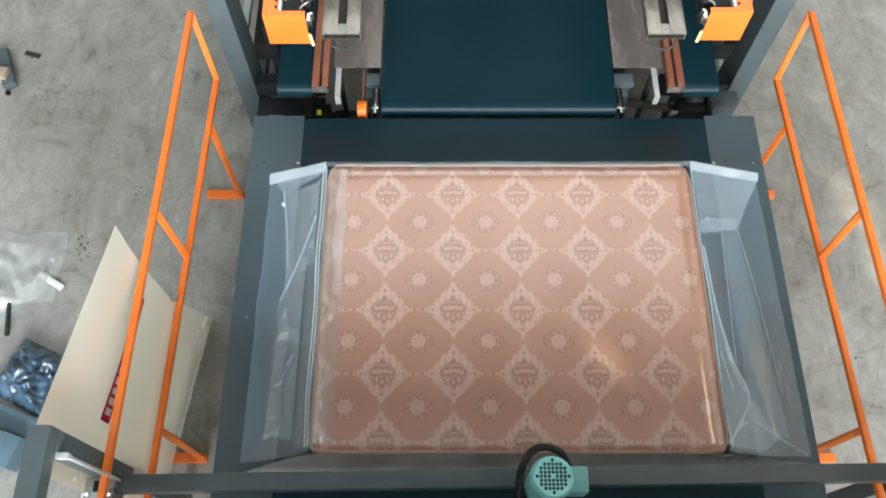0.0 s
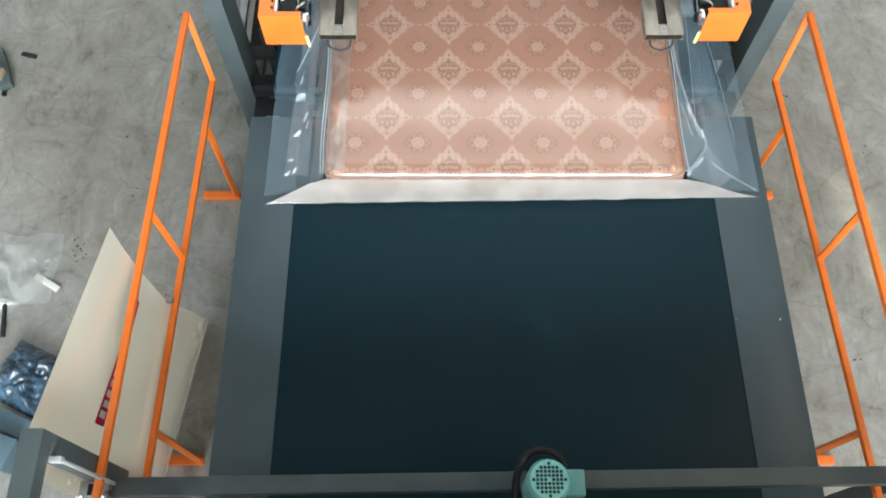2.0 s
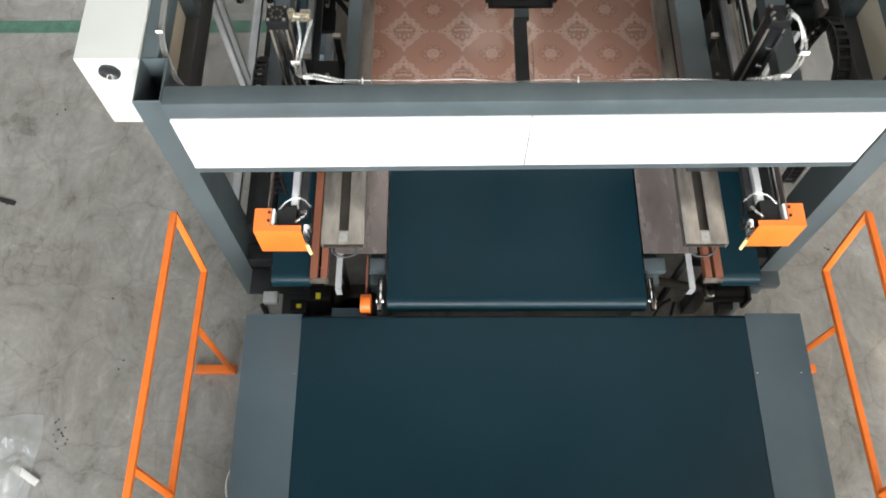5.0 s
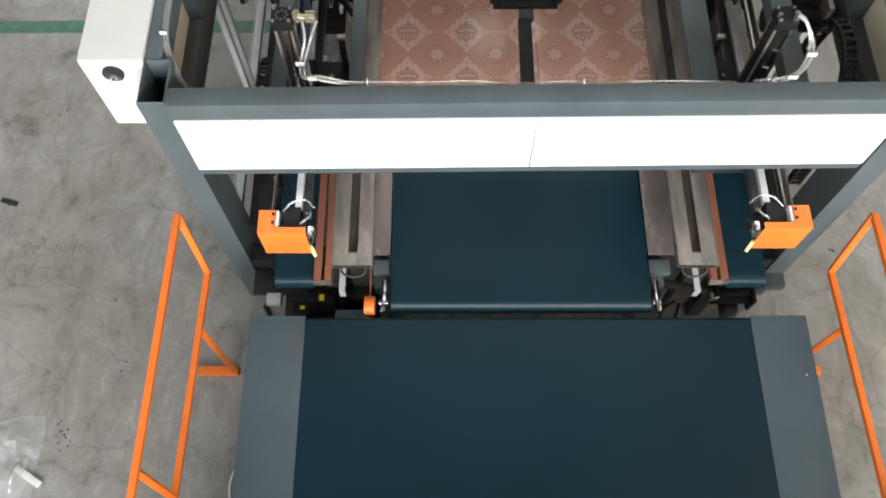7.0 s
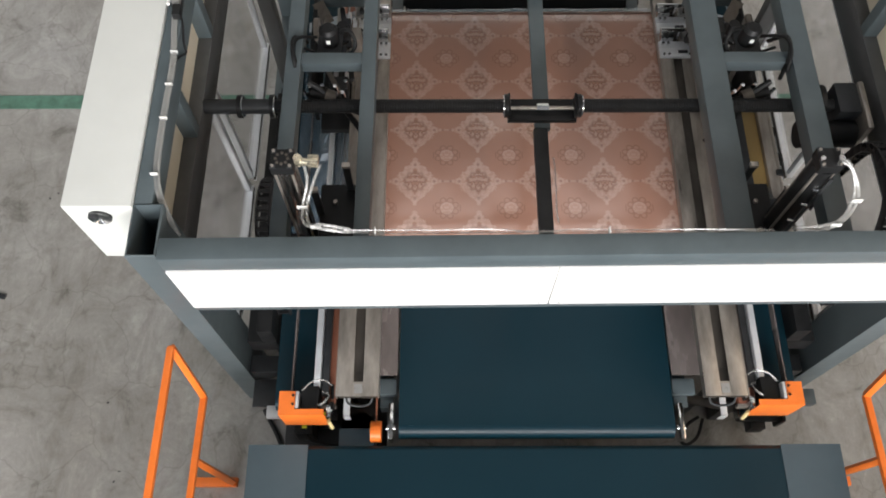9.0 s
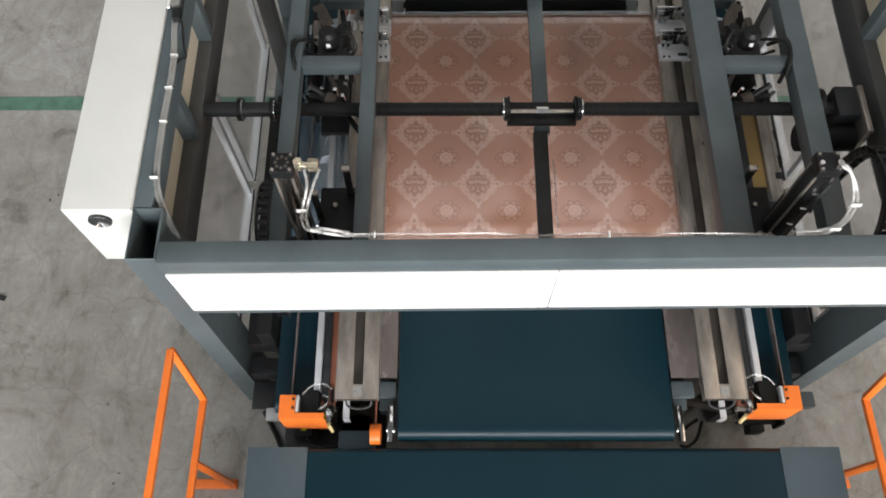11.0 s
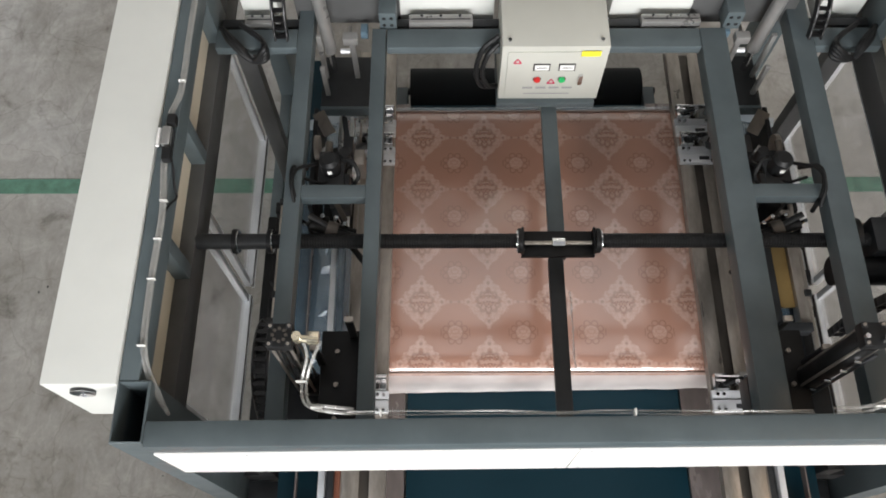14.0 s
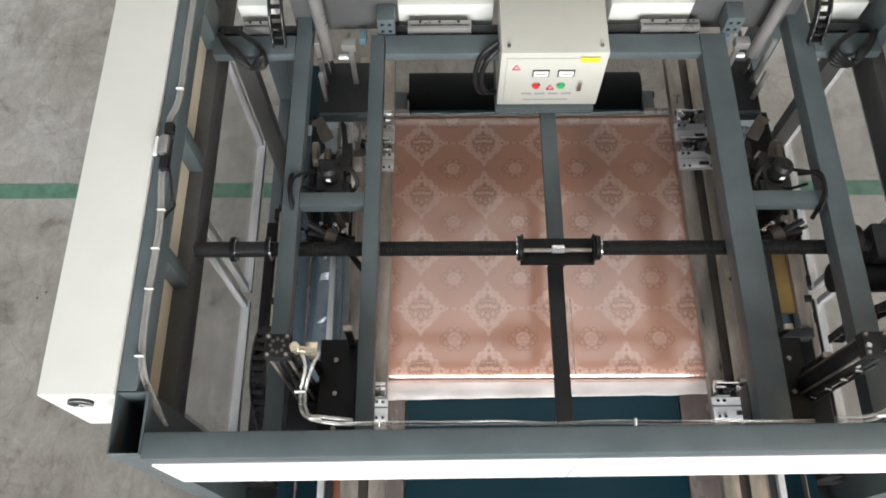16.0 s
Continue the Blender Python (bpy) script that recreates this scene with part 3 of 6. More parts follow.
def machine_frame():
    f = thing("machine_frame", (0.27, 3.9, 0), "slate-grey welded steel frame of the mattress packing machine", "machine frame")
    t = 0.006
    for x0, x1 in ((FX0, FX0 + 0.1), (FX1 - 0.1, FX1)):
        for y0, y1 in ((FY0, FY0 + 0.19), (FY1 - 0.19, FY1)):
            part("post", tube(x0, x1, y0, y1, FZ, t), M_SLATE, f, "open-topped rectangular steel post")
    def askew(bm):
        for v in bm.verts:
            v.co.y += 0.0095 * (v.co.x - 0.30)
        return bm
    part("front_beam", askew(box(FX0 + 0.1, FX1 - 0.1, FY0 + 0.0, FY0 + 0.08, 1.748, FZ, 0.009)), M_SLATE, f)
    part("front_beam", askew(box(FX0 + 0.1, FX1 - 0.1, FY0 + 0.004, FY0 + 0.05, 1.36, 1.41, 0.004)), M_SLATE, f)
    for x0, x1 in ((FX0 + 0.105, 0.263), (0.267, FX1 - 0.105)):
        p = part("front_panel", askew(box(x0, x1, FY0 - 0.004, FY0 + 0.02, 1.41, 1.745, 0.002)), M_WHITE, f, "glossy white sheet metal panel")
        for x in (x0 + 0.28 if x0 < 0 else x0 + 0.035, x1 - 0.035 if x1 < 0.5 else x1 - 0.2):
            for z in (1.43, 1.725):
                part("screw", askew(rod((x, FY0 - 0.003, z), (x, FY0 - 0.006, z), 0.004, seg=10)), M_INK, p)
    for x0, x1 in ((FX0 + 0.1, -0.66), (1.20, FX1 - 0.1)):
        part("lower_beam", box(x0, x1, FY0 + 0.01, FY0 + 0.09, 0.36, 0.46, 0.005), M_DARK, f)
        if x0 < 0:
            part("cross_plate", box(x0, x1, FY0 - 0.13, FY0 + 0.005, 0.34, 0.352, 0.002), M_DARK, f)
    for x0, x1 in ((FX0 + 0.062, -0.743), (-0.379, 0.894), (1.351, FX1 - 0.062)):
        part("back_beam", box(x0, x1, 4.335, 4.43, 1.535, 1.578, 0.005), M_SLATE, f)
        part("back_plate", box(x0, x1, 4.431, 4.52, 1.50, 1.53, 0.002), M_DARK, f)
    part("back_beam", box(FX0 + 0.1, FX1 - 0.1, FY1 - 0.1, FY1 - 0.01, 1.74, FZ, 0.005), M_SLATE, f)
    for x0, x1 in ((FX0 + 0.002, FX0 + 0.062), (FX1 - 0.062, FX1 - 0.002)):
        part("side_beam", box(x0, x1, FY0 + 0.19, FY1 - 0.19, 1.74, FZ, 0.005), M_SLATE, f)
        part("side_beam", box(x0, x1, FY0 + 0.19, FY1 - 0.19, 1.355, 1.50, 0.005), M_SHADE, f, "lower side beam with shade put into its grey")
        part("side_beam", box(x0, x1, FY0 + 0.19, FY1 - 0.19, 0.06, 0.14, 0.005), M_SLATE, f)
        xo = x0 if x0 < 0 else x1 - 0.004
        for ya, yb in ((2.9, 3.36), (3.42, 3.84), (3.90, 4.42), (4.57, 5.1)):
            part("cover_panel", box(xo, xo + 0.004, ya, yb, 1.50, 1.74, 0), M_BEIGE, f, "cream cover panel inside the side frame")
        for y, w in ((3.36, 0.055), (3.84, 0.055), (4.42, 0.15)):
            part("mullion", box(x0, x1, y, y + w, 1.50, 1.74, 0.004), M_SLATE, f)
        xm = x0 + 0.093 if x0 < 0 else x1 - 0.168
        part("middle_post", box(xm, xm + 0.075, 4.44, 4.50, 0, 1.499, 0.004), M_SHADE, f, "upright behind the side door, shade put into its grey")
        # acrylic side doors in aluminium frames
        xd = x0 + 0.015 if x0 < 0 else x1 - 0.045
        for ya, yb in ((2.92, 3.646), (3.70, 4.54)):
            d = part("side_door", box(xd + 0.012, xd + 0.016, ya + 0.02, yb - 0.02, 0.58, 1.345, 0), M_ACRYLIC, f, "clear acrylic door pane")
            for bx in ((ya, ya + 0.03, 0.56, 1.353), (yb - 0.03, yb, 0.56, 1.353), (ya + 0.03, yb - 0.03, 0.56, 0.59), (ya + 0.03, yb - 0.03, 1.323, 1.353)):
                part("door_profile", box(xd, xd + 0.03, *bx, 0.004), M_ALU, d)
            xg = xd + 0.03 if x0 < 0 else xd - 0.012
            for dz in (0.545, 0.585):
                part("profile_rib", box(xg, xg + 0.012, ya, yb, dz, dz + 0.010, 0.002), M_ALU, d)
            part("profile_groove", box(xg + 0.003, xg + 0.009, ya, yb, 0.556, 0.584, 0), M_GRIME, d)
    # carrying beams over the bed
    for x0, x1, y1 in ((-0.742, -0.68, 5.19), (-0.44, -0.383, 4.43), (0.895, 1.0, 4.43), (1.265, 1.35, 5.19)):
        part("long_beam", box(x0, x1, FY0 + 0.085, y1, 1.50, 1.58, 0.005), M_SLATE, f)
    part("cross_beam", box(-0.68, -0.44, 3.655, 3.71, 1.52, 1.575, 0.004), M_SLATE, f)
    part("cross_beam", box(1.0, 1.265, 3.655, 3.71, 1.52, 1.575, 0.004), M_SLATE, f)
    part("centre_beam", box(0.268, 0.334, 3.53, 4.30, 1.27, 1.30, 0.004), M_SLATE, f)
    part("centre_beam", box(0.262, 0.322, 2.90, 3.529, 1.268, 1.298, 0.004), M_DARK, f, "darker front half of the centre beam")
    return f


machine_frame()


def electric_cabinet():
    c = thing("electric_cabinet", (-1.27, 3.9, 0), "long light-grey metal cabinet along the machine side", "cabinet")
    part("body", box(-1.369, FX0 - 0.002, 2.88, 5.3, 1.445, 1.85, 0.006), M_OFFWHITE, c)
    fan = part("fan", join(rod((-1.262, 2.882, 1.78), (-1.262, 2.872, 1.78), 0.038, seg=28)), M_DARK, c, "round black cooling fan")
    for k in range(4):
        bm = bmesh.new()
        bmesh.ops.create_cone(bm, cap_ends=False, segments=28, radius1=0.009 + 0.009 * k, radius2=0.011 + 0.009 * k, depth=0.004, matrix=pose(-1.262, 2.87, 1.78, 90))
        part("guard_ring", bm, M_CHROME, fan)
    for y in (3.0, 4.8):
        part("bracket", box(-1.3, -1.137, y, y + 0.05, 1.40, 1.445, 0.002), M_SLATE, c)


electric_cabinet()

# ---------------------------------------------------------------- bed of the machine


def centre_conveyor():
    c = thing("centre_conveyor", (0.28, 3.6, 0), "dark green belt conveyor in the middle of the machine", "conveyor")
    bm = box(-0.31, 0.868, 2.40, 4.62, 0.70, 0.745, 0.0)
    part("belt", join(bm, rod((-0.31, 2.405, 0.693), (0.868, 2.405, 0.693), 0.052, seg=32)), M_BELT, c, "dark green rubber belt over a roller")
    part("rear_roller", rod((-0.325, 4.79, 0.625), (0.88, 4.79, 0.625), 0.12, seg=40), M_RUBBER, c, "black rubber rear roller")
    part("roller_shaft", rod((-0.42, 4.79, 0.625), (0.97, 4.79, 0.625), 0.02), M_DARK, c)
    for x in (-0.345, 0.902):
        part("bearing_plate", join(box(x - 0.010, x + 0.010, 2.345, 2.50, 0.655, 0.732, 0.004), rod((x - 0.018, 2.40, 0.70), (x + 0.018, 2.40, 0.70), 0.012)), M_CHROME, c)
    part("pulley", rod((-0.43, 2.38, 0.71), (-0.385, 2.38, 0.71), 0.045, seg=24), M_ORANGE, c, "orange tensioning pulley")
    part("strap", box(-0.412, -0.404, 2.42, 2.62, 0.712, 0.718, 0.001), M_BROWN, c, "brown drive strap")
    for x in (-0.37, 0.93):
        part("side_rail", bar((x, 2.5, 0.6), (x, 4.8, 0.6), 0.06, 0.1), M_SLATE, c)
    for x in (-0.37, 0.93):
        for y in (2.6, 4.6):
            part("leg", bar((x, y, 0), (x, y, 0.56), 0.06), M_SLATE, c)
    for x0, x1 in ((-0.56, -0.32), (0.878, 1.13)):
        part("slide_plate", box(x0, x1, 2.62, 4.63, 0.735, 0.741, 0.002), M_SLIDE, c, "dull stainless slide plate")


centre_conveyor()


def side_conveyor(s):
    """s = -1 left, +1 right of the machine's middle at x 0.28."""
    X = lambda v: 0.28 + s * v
    def bx(a, b, *r, **k): return box(min(X(a), X(b)), max(X(a), X(b)), *r, **k)
    c = thing("side_conveyor", (X(1.0), 3.6, 0), "narrow dark green side belt with brown sealing strips", "conveyor", "side conveyors")
    part("belt", join(bx(0.95, 1.125, 2.52, 4.9, 0.70, 0.745, bevel=0), rod((X(0.95), 2.52, 0.70), (X(1.125), 2.52, 0.70), 0.045, seg=28)), M_BELT, c)
    for a, b in ((0.865, 0.895), (0.91, 0.945)):
        part("sealing_strip", bx(a, b, 2.49, 4.9, 0.72, 0.765), M_BROWN, c, "brown heat-resistant strip")
    part("strip_holder", bx(0.86, 0.948, 2.475, 2.489, 0.722, 0.758, bevel=0.002), M_STEEL, c)
    part("frame", join(bar((X(1.0), 2.6, 0.62), (X(1.0), 4.9, 0.62), 0.12, 0.12), bar((X(1.0), 2.62, 0), (X(1.0), 2.62, 0.57), 0.07), bar((X(1.0), 4.7, 0), (X(1.0), 4.7, 0.57), 0.07)), M_DARK, c)


side_conveyor(-1)
side_conveyor(1)


def slotted_press(s):
    X = lambda v: 0.28 + s * v
    def bx(a, b, *r, **k): return box(min(X(a), X(b)), max(X(a), X(b)), *r, **k)
    c = thing("press_channel", (X(0.75), 3.6, 0.93), "long stainless press channel with a slot", "press bar", "press channels")
    y0, y1, z0, z1 = 2.47, 4.78, 0.932, 0.972
    part("plate", bx(0.664, 0.725, y0, y1, z1 - 0.006, z1, bevel=0.002), M_STEEL, c)
    part("plate", bx(0.765, 0.832, y0, y1, z1 - 0.006, z1, bevel=0.002), M_STEEL, c)
    part("plate", bx(0.725, 0.765, y0, y0 + 0.06, z1 - 0.006, z1, bevel=0), M_STEEL, c)
    part("slot_floor", bx(0.666, 0.83, y0 + 0.002, y1, z0, z0 + 0.006, bevel=0), M_GRIME, c)
    for a in (0.66, 0.832):
        part("side_wall", bx(a, a + 0.004, y0, y1, z0, z1 + 0.003, bevel=0), M_STEEL, c)
    part("slot_wall", bx(0.722, 0.725, y0 + 0.06, y1, z0 + 0.006, z1 - 0.006, bevel=0), M_DARK, c)
    for y in (3.04, 4.19, 4.34):
        k = part("clamp", bx(0.655, 0.845, y, y + 0.035, z1, z1 + 0.02, bevel=0.003), M_ALU, c, "bright clamp block with screws")
        part("clamp_jaw", bx(0.665, 0.725, y + 0.036, y + 0.10, z1, z1 + 0.045, bevel=0.004), M_CHROME, k)
        part("clamp_cover", bx(0.655, 0.845, y - 0.055, y - 0.004, z1, z1 + 0.024, bevel=0.004), M_ALU, k)
        part("clamp_window", bx(0.745, 0.79, y - 0.040, y - 0.022, z1 + 0.024, z1 + 0.0255, bevel=0), M_DARK, k)
        part("clamp_jaw", bx(0.775, 0.835, y + 0.036, y + 0.11, z1, z1 + 0.032, bevel=0.004), M_SATIN, k)
        part("clamp_bridge", bx(0.665, 0.835, y + 0.075, y + 0.090, z1 + 0.045, z1 + 0.055, bevel=0.003), M_CHROME, k)
        for v in (0.675, 0.70, 0.80, 0.825):
            part("screw", rod((X(v), y + 0.017, z1 + 0.02), (X(v), y + 0.017, z1 + 0.034), 0.007, seg=8), M_CHROME, k)
            part("screw", rod((X(v), y - 0.045, z1 + 0.024), (X(v), y - 0.045, z1 + 0.029), 0.006, seg=8), M_DARK, k)
        part("fitting", rod((X(0.75), y + 0.06, z1), (X(0.75), y + 0.06, z1 + 0.07), 0.010, seg=10), M_CHROME, k)
        part("clip", join(rod((X(0.70), y + 0.05, z1 + 0.05), (X(0.78), y + 0.08, z1 + 0.05), 0.008, seg=8), rod((X(0.80), y + 0.055, z1 + 0.03), (X(0.80), y + 0.055, z1 + 0.06), 0.011, seg=8)), M_BLACK, k)
    part("end_label", bx(0.728, 0.76, y0 + 0.012, y0 + 0.05, z1, z1 + 0.0015, bevel=0), M_SATIN, c)
    part("hose", hose([(X(0.69), y0 + 0.02, z0 - 0.004), (X(0.70), y0 - 0.012, z0 - 0.03), (X(0.745), y0 - 0.02, z0 - 0.045), (X(0.79), y0 - 0.012, z0 - 0.03), (X(0.80), y0 + 0.02, z0 - 0.004)], 0.005), M_DARK, c)
    for y in (3.1, 4.25):
        part("hanger", bar((X(0.79), y, z1), (X(0.86), y - 0.3, z1 + 0.38), 0.03), M_DARK, c)
    return c


PRESSES = [slotted_press(-1), slotted_press(1)]


def cutter_carriage(s):
    X = lambda v: 0.2875 + s * v
    def bx(a, b, *r, **k): return box(min(X(a), X(b)), max(X(a), X(b)), *r, **k)
    c = thing("cutter_carriage", (X(0.97), 2.5, 1.1), "orange sheet metal housing on an edge cutter carriage", "cutter", "cutter carriages")
    y = 2.455 if s < 0 else 2.475
    z0, z1 = 1.13, 1.324
    part("front_cover", bx(0.90, 1.088, y, y + 0.004, z0, z1, bevel=0.001), M_ORANGE, c)
    part("top_cover", bx(0.90, 1.088, y + 0.004, y + 0.025, z1 - 0.004, z1, bevel=0), M_ORANGE, c)
    part("top_cover", bx(1.022, 1.088, y + 0.025, y + 0.10, z1 - 0.004, z1, bevel=0), M_ORANGE, c)
    part("side_cover", bx(1.084, 1.088, y + 0.004, y + 0.10, z0, z1 - 0.004, bevel=0), M_ORANGE, c)
    part("mounting_bracket", bx(1.008, 1.02, y + 0.03, y + 0.10, z1 - 0.06, z1 - 0.002, bevel=0.002), M_ALU, c)
    for yy in (0.045, 0.082):
        part("screw", rod((X(1.03), y + yy, z1), (X(1.03), y + yy, z1 + 0.006), 0.006, seg=8), M_BLACK, c)
    part("motor", bx(0.93, 1.005, y + 0.03, y + 0.13, z0 + 0.03, z1 - 0.03, bevel=0.004), M_BLACK, c, "black drive motor")
    part("blade_holder", bar((X(0.897), y + 0.003, z0 + 0.065), (X(0.887), y - 0.012, z0 + 0.005), 0.014, 0.02, 0.003), M_YELLOW, c, "pale yellow blade holder")
    part("blade_clamp", join(bx(0.878, 0.898, y + 0.0, y + 0.05, z1 - 0.09, z1 - 0.04, bevel=0.003), rod((X(0.874), y + 0.02, z1 - 0.05), (X(0.874), y + 0.02, z1 - 0.01), 0.007)), M_CHROME, c)
    part("guide_rail", bx(0.928, 0.955, y + 0.13, 4.35, 1.225, 1.285, bevel=0.003), M_ALU, c, "pale aluminium guide rail")
    part("guide_rail", bx(1.046, 1.052, y + 0.10, 4.35, 1.225, 1.27, bevel=0.001), M_SLIDE, c)
    part("cover_strip", bx(0.895, 0.924, y + 0.10, 4.35, 1.228, 1.262, bevel=0.002), M_DARK, c)
    part("hose", hose([(X(0.93), y + 0.05, z1 - 0.03), (X(0.915), y + 0.04, z1 + 0.01), (X(0.89), y + 0.06, z1 + 0.012), (X(0.885), y + 0.09, z1 - 0.01), (X(0.915), y + 0.11, z1 - 0.05)], 0.0042), M_TUBE, c, "clear air hose")
    part("hose", hose([(X(1.0), y + 0.11, z1 - 0.03), (X(0.96), y + 0.14, z1 - 0.01), (X(0.91), y + 0.15, z1 - 0.01), (X(0.88), y + 0.14, z1 - 0.06)], 0.004), M_TUBE, c, "clear air hose")
    part("sensor", join(bx(0.872, 0.892, y + 0.045, y + 0.075, z1 - 0.12, z1 - 0.08, bevel=0.003), rod((X(0.88), y + 0.09, z1 - 0.10), (X(0.88), y + 0.15, z1 - 0.09), 0.007)), M_BLACK, c)
    return c


CUTTERS = [cutter_carriage(-1), cutter_carriage(1)]

# ---------------------------------------------------------------- spindle and control box


def spindle():
    s = thing("drive_spindle", (0.27, 3.525, 1.5), "black bellows-covered drive spindle across the machine", "spindle")
    for x0, x1 in ((-0.80, 0.142), (0.42, 1.56)):
        bm = bmesh.new()
        n = int((x1 - x0) / 0.005)
        rings = []
        for i in range(n + 1):
            r = 0.0285 if i % 2 else 0.0268
            rings.append([bm.verts.new((x0 + (x1 - x0) * i / n, 3.525 + r * math.cos(a * math.pi / 8), 1.47 + r * math.sin(a * math.pi / 8))) for a in range(16)])
        for a, b in zip(rings, rings[1:]):
            for k in range(16):
                bm.faces.new((a[k], a[(k + 1) % 16], b[(k + 1) % 16], b[k]))
        part("bellows", bm, M_BLACK, s, smooth=0)
    part("hub", join(box(0.142, 0.42, 3.475, 3.58, 1.42, 1.44, 0.004), box(0.142, 0.152, 3.48, 3.575, 1.44, 1.49, 0.004), box(0.410, 0.42, 3.48, 3.575, 1.44, 1.49, 0.004)), M_BLACK, s)
    part("shaft", rod((0.15, 3.52, 1.462), (0.408, 3.52, 1.462), 0.008), M_STEEL, s)
    part("nut", rod((0.258, 3.52, 1.462), (0.305, 3.52, 1.462), 0.018, seg=6), M_CHROME, s)
    for x in (0.136, 0.426, -0.80, -0.93):
        part("flange", rod((x - 0.008, 3.525, 1.47), (x + 0.008, 3.525, 1.47), 0.047, seg=24), M_BLACK, s)
    for x in (0.124, 0.438, -0.79, -0.918):
        part("ring", rod((x - 0.002, 3.525, 1.47), (x + 0.002, 3.525, 1.47), 0.043, seg=24), M_CHROME, s)
    part("shaft_end", rod((-1.08, 3.525, 1.47), (-0.80, 3.525, 1.47), 0.030, seg=20), M_DARK, s)


spindle()


def control_box():
    c = thing("control_box", (0.29, 4.4, 1.3), "pale grey electric control box with gauges and buttons", "control box")
    x0, x1, y0, z0, z1 = 0.08, 0.50, 4.25, 1.34, 1.69
    part("body", box(x0, x1, y0, 4.55, z0, z1, 0.006), M_BOXGREY, c)
    d = part("door", box(x0 + 0.025, x1 - 0.03, y0 - 0.006, y0 + 0.002, z0 + 0.02, z1 - 0.03, 0.002), M_BOXGREY, c)

    def face(name, u0, u1, v0, v1, mat, parent=c, depth=0.004, label=""):
        w, h = x1 - x0, z1 - z0
        return part(name, box(x0 + u0 * w, x0 + u1 * w, y0 - 0.006 - depth, y0 - 0.006, z0 + v0 * h, z0 + v1 * h, 0.001), mat, parent, label)
    for u in (0.31, 0.55):
        g = face("gauge", u, u + 0.16, 0.60, 0.72, M_DARKINK, depth=0.005, label="small framed panel gauge")
        face("dial", u + 0.012, u + 0.148, 0.615, 0.705, M_PAPER, g, 0.007)
        face("scale", u + 0.03, u + 0.13, 0.66, 0.668, M_DARKINK, g, 0.009)
    for u, m, l in ((0.36, M_RED, "red push button"), (0.60, M_GREENB, "green push button")):
        x, z = x0 + u * 0.42, z0 + 0.44 * 0.35
        b = part("button_ring", rod((x, y0 - 0.006, z), (x, y0 - 0.011, z), 0.017, seg=20), M_CHROME, c)
        part("button", rod((x, y0 - 0.008, z), (x, y0 - 0.02, z), 0.013, seg=20), m, b, l)
    face("lock", 0.76, 0.80, 0.35, 0.52, M_CHROME, depth=0.012)
    face("label", 0.74, 0.92, 0.86, 0.94, M_LABEL, depth=0.0045, label="yellow sticker")
    for u, v in ((0.46, 0.34), (0.11, 0.72)):
        w, z = x0 + u * 0.42 + 0.018, z0 + v * 0.35 + 0.012
        bm = bmesh.new()
        for k in range(3):
            a, b2 = (math.pi / 2 + 2 * math.pi * q / 3 for q in (k, k + 1))
            add_bar(bm, (w + 0.018 * math.cos(a), y0 - 0.008, z + 0.018 * math.sin(a)), (w + 0.018 * math.cos(b2), y0 - 0.008, z + 0.018 * math.sin(b2)), 0.004, 0.003, 0)
        part("warning_sign", bm, M_MAGENTA, c, "small red warning triangle")
    for k in range(4):
        face("print", 0.23 + 0.13 * k, 0.33 + 0.13 * k, 0.24, 0.275, M_INK, depth=0.001)
    face("print", 0.25, 0.70, 0.13, 0.15, M_INK, depth=0.001)
    part("shelf", box(x0 - 0.005, x1 - 0.01, y0 - 0.02, 4.6, z0 - 0.035, z0 - 0.001, 0.003), M_SLATE, c)
    for x in (x0 + 0.03, x1 - 0.03):
        part("bolt", rod((x, y0 + 0.03, z1), (x, y0 + 0.03, z1 + 0.008), 0.008, seg=6), M_CHROME, c)


control_box()

# ---------------------------------------------------------------- lifting gear between the beams
MID = 0.272


def chain(points, w=0.05, h=0.035, pitch=0.032):
    """The links of an energy chain along a smooth line."""
    p = [Vector(q) for q in points]
    p = [p[0] * 2 - p[1]] + p + [p[-1] * 2 - p[-2]]
    line = []
    for i in range(1, len(p) - 2):
        for k in range(12):
            t = k / 12
            a, b, c, d = p[i - 1], p[i], p[i + 1], p[i + 2]
            line.append(0.5 * (2 * b + (c - a) * t + (2 * a - 5 * b + 4 * c - d) * t * t + (3 * b - a - 3 * c + d) * t ** 3))
    out, last = [], line[0]
    for q in line[1:]:
        if (q - last).length >= pitch:
            out.append((last.copy(), q.copy()))
            last = q
    return out


def energy_chain(points, label):
    c = thing("energy_chain", tuple(points[0]), label, "cable chain", "energy chains")
    for a, b in chain(points):
        d = (b - a).normalized()
        side = Vector((1, 0, 0)) if abs(d.x) < 0.9 else Vector((0, 1, 0))
        up = d.cross(side).normalized()
        bm = bmesh.new()
        for k in (-1, 1):
            add_bar(bm, a + side * 0.024 * k - d * 0.002, b + side * 0.024 * k + d * 0.002, 0.008, 0.034, 0.002)
        m = (a + b) / 2
        add_bar(bm, m - side * 0.02 + up * 0.014, m + side * 0.02 + up * 0.014, 0.014, 0.004, 0.0)
        add_bar(bm, m - side * 0.02 - up * 0.014, m + side * 0.02 - up * 0.014, 0.014, 0.004, 0.0)
        part("link", bm, M_CHAIN, c)


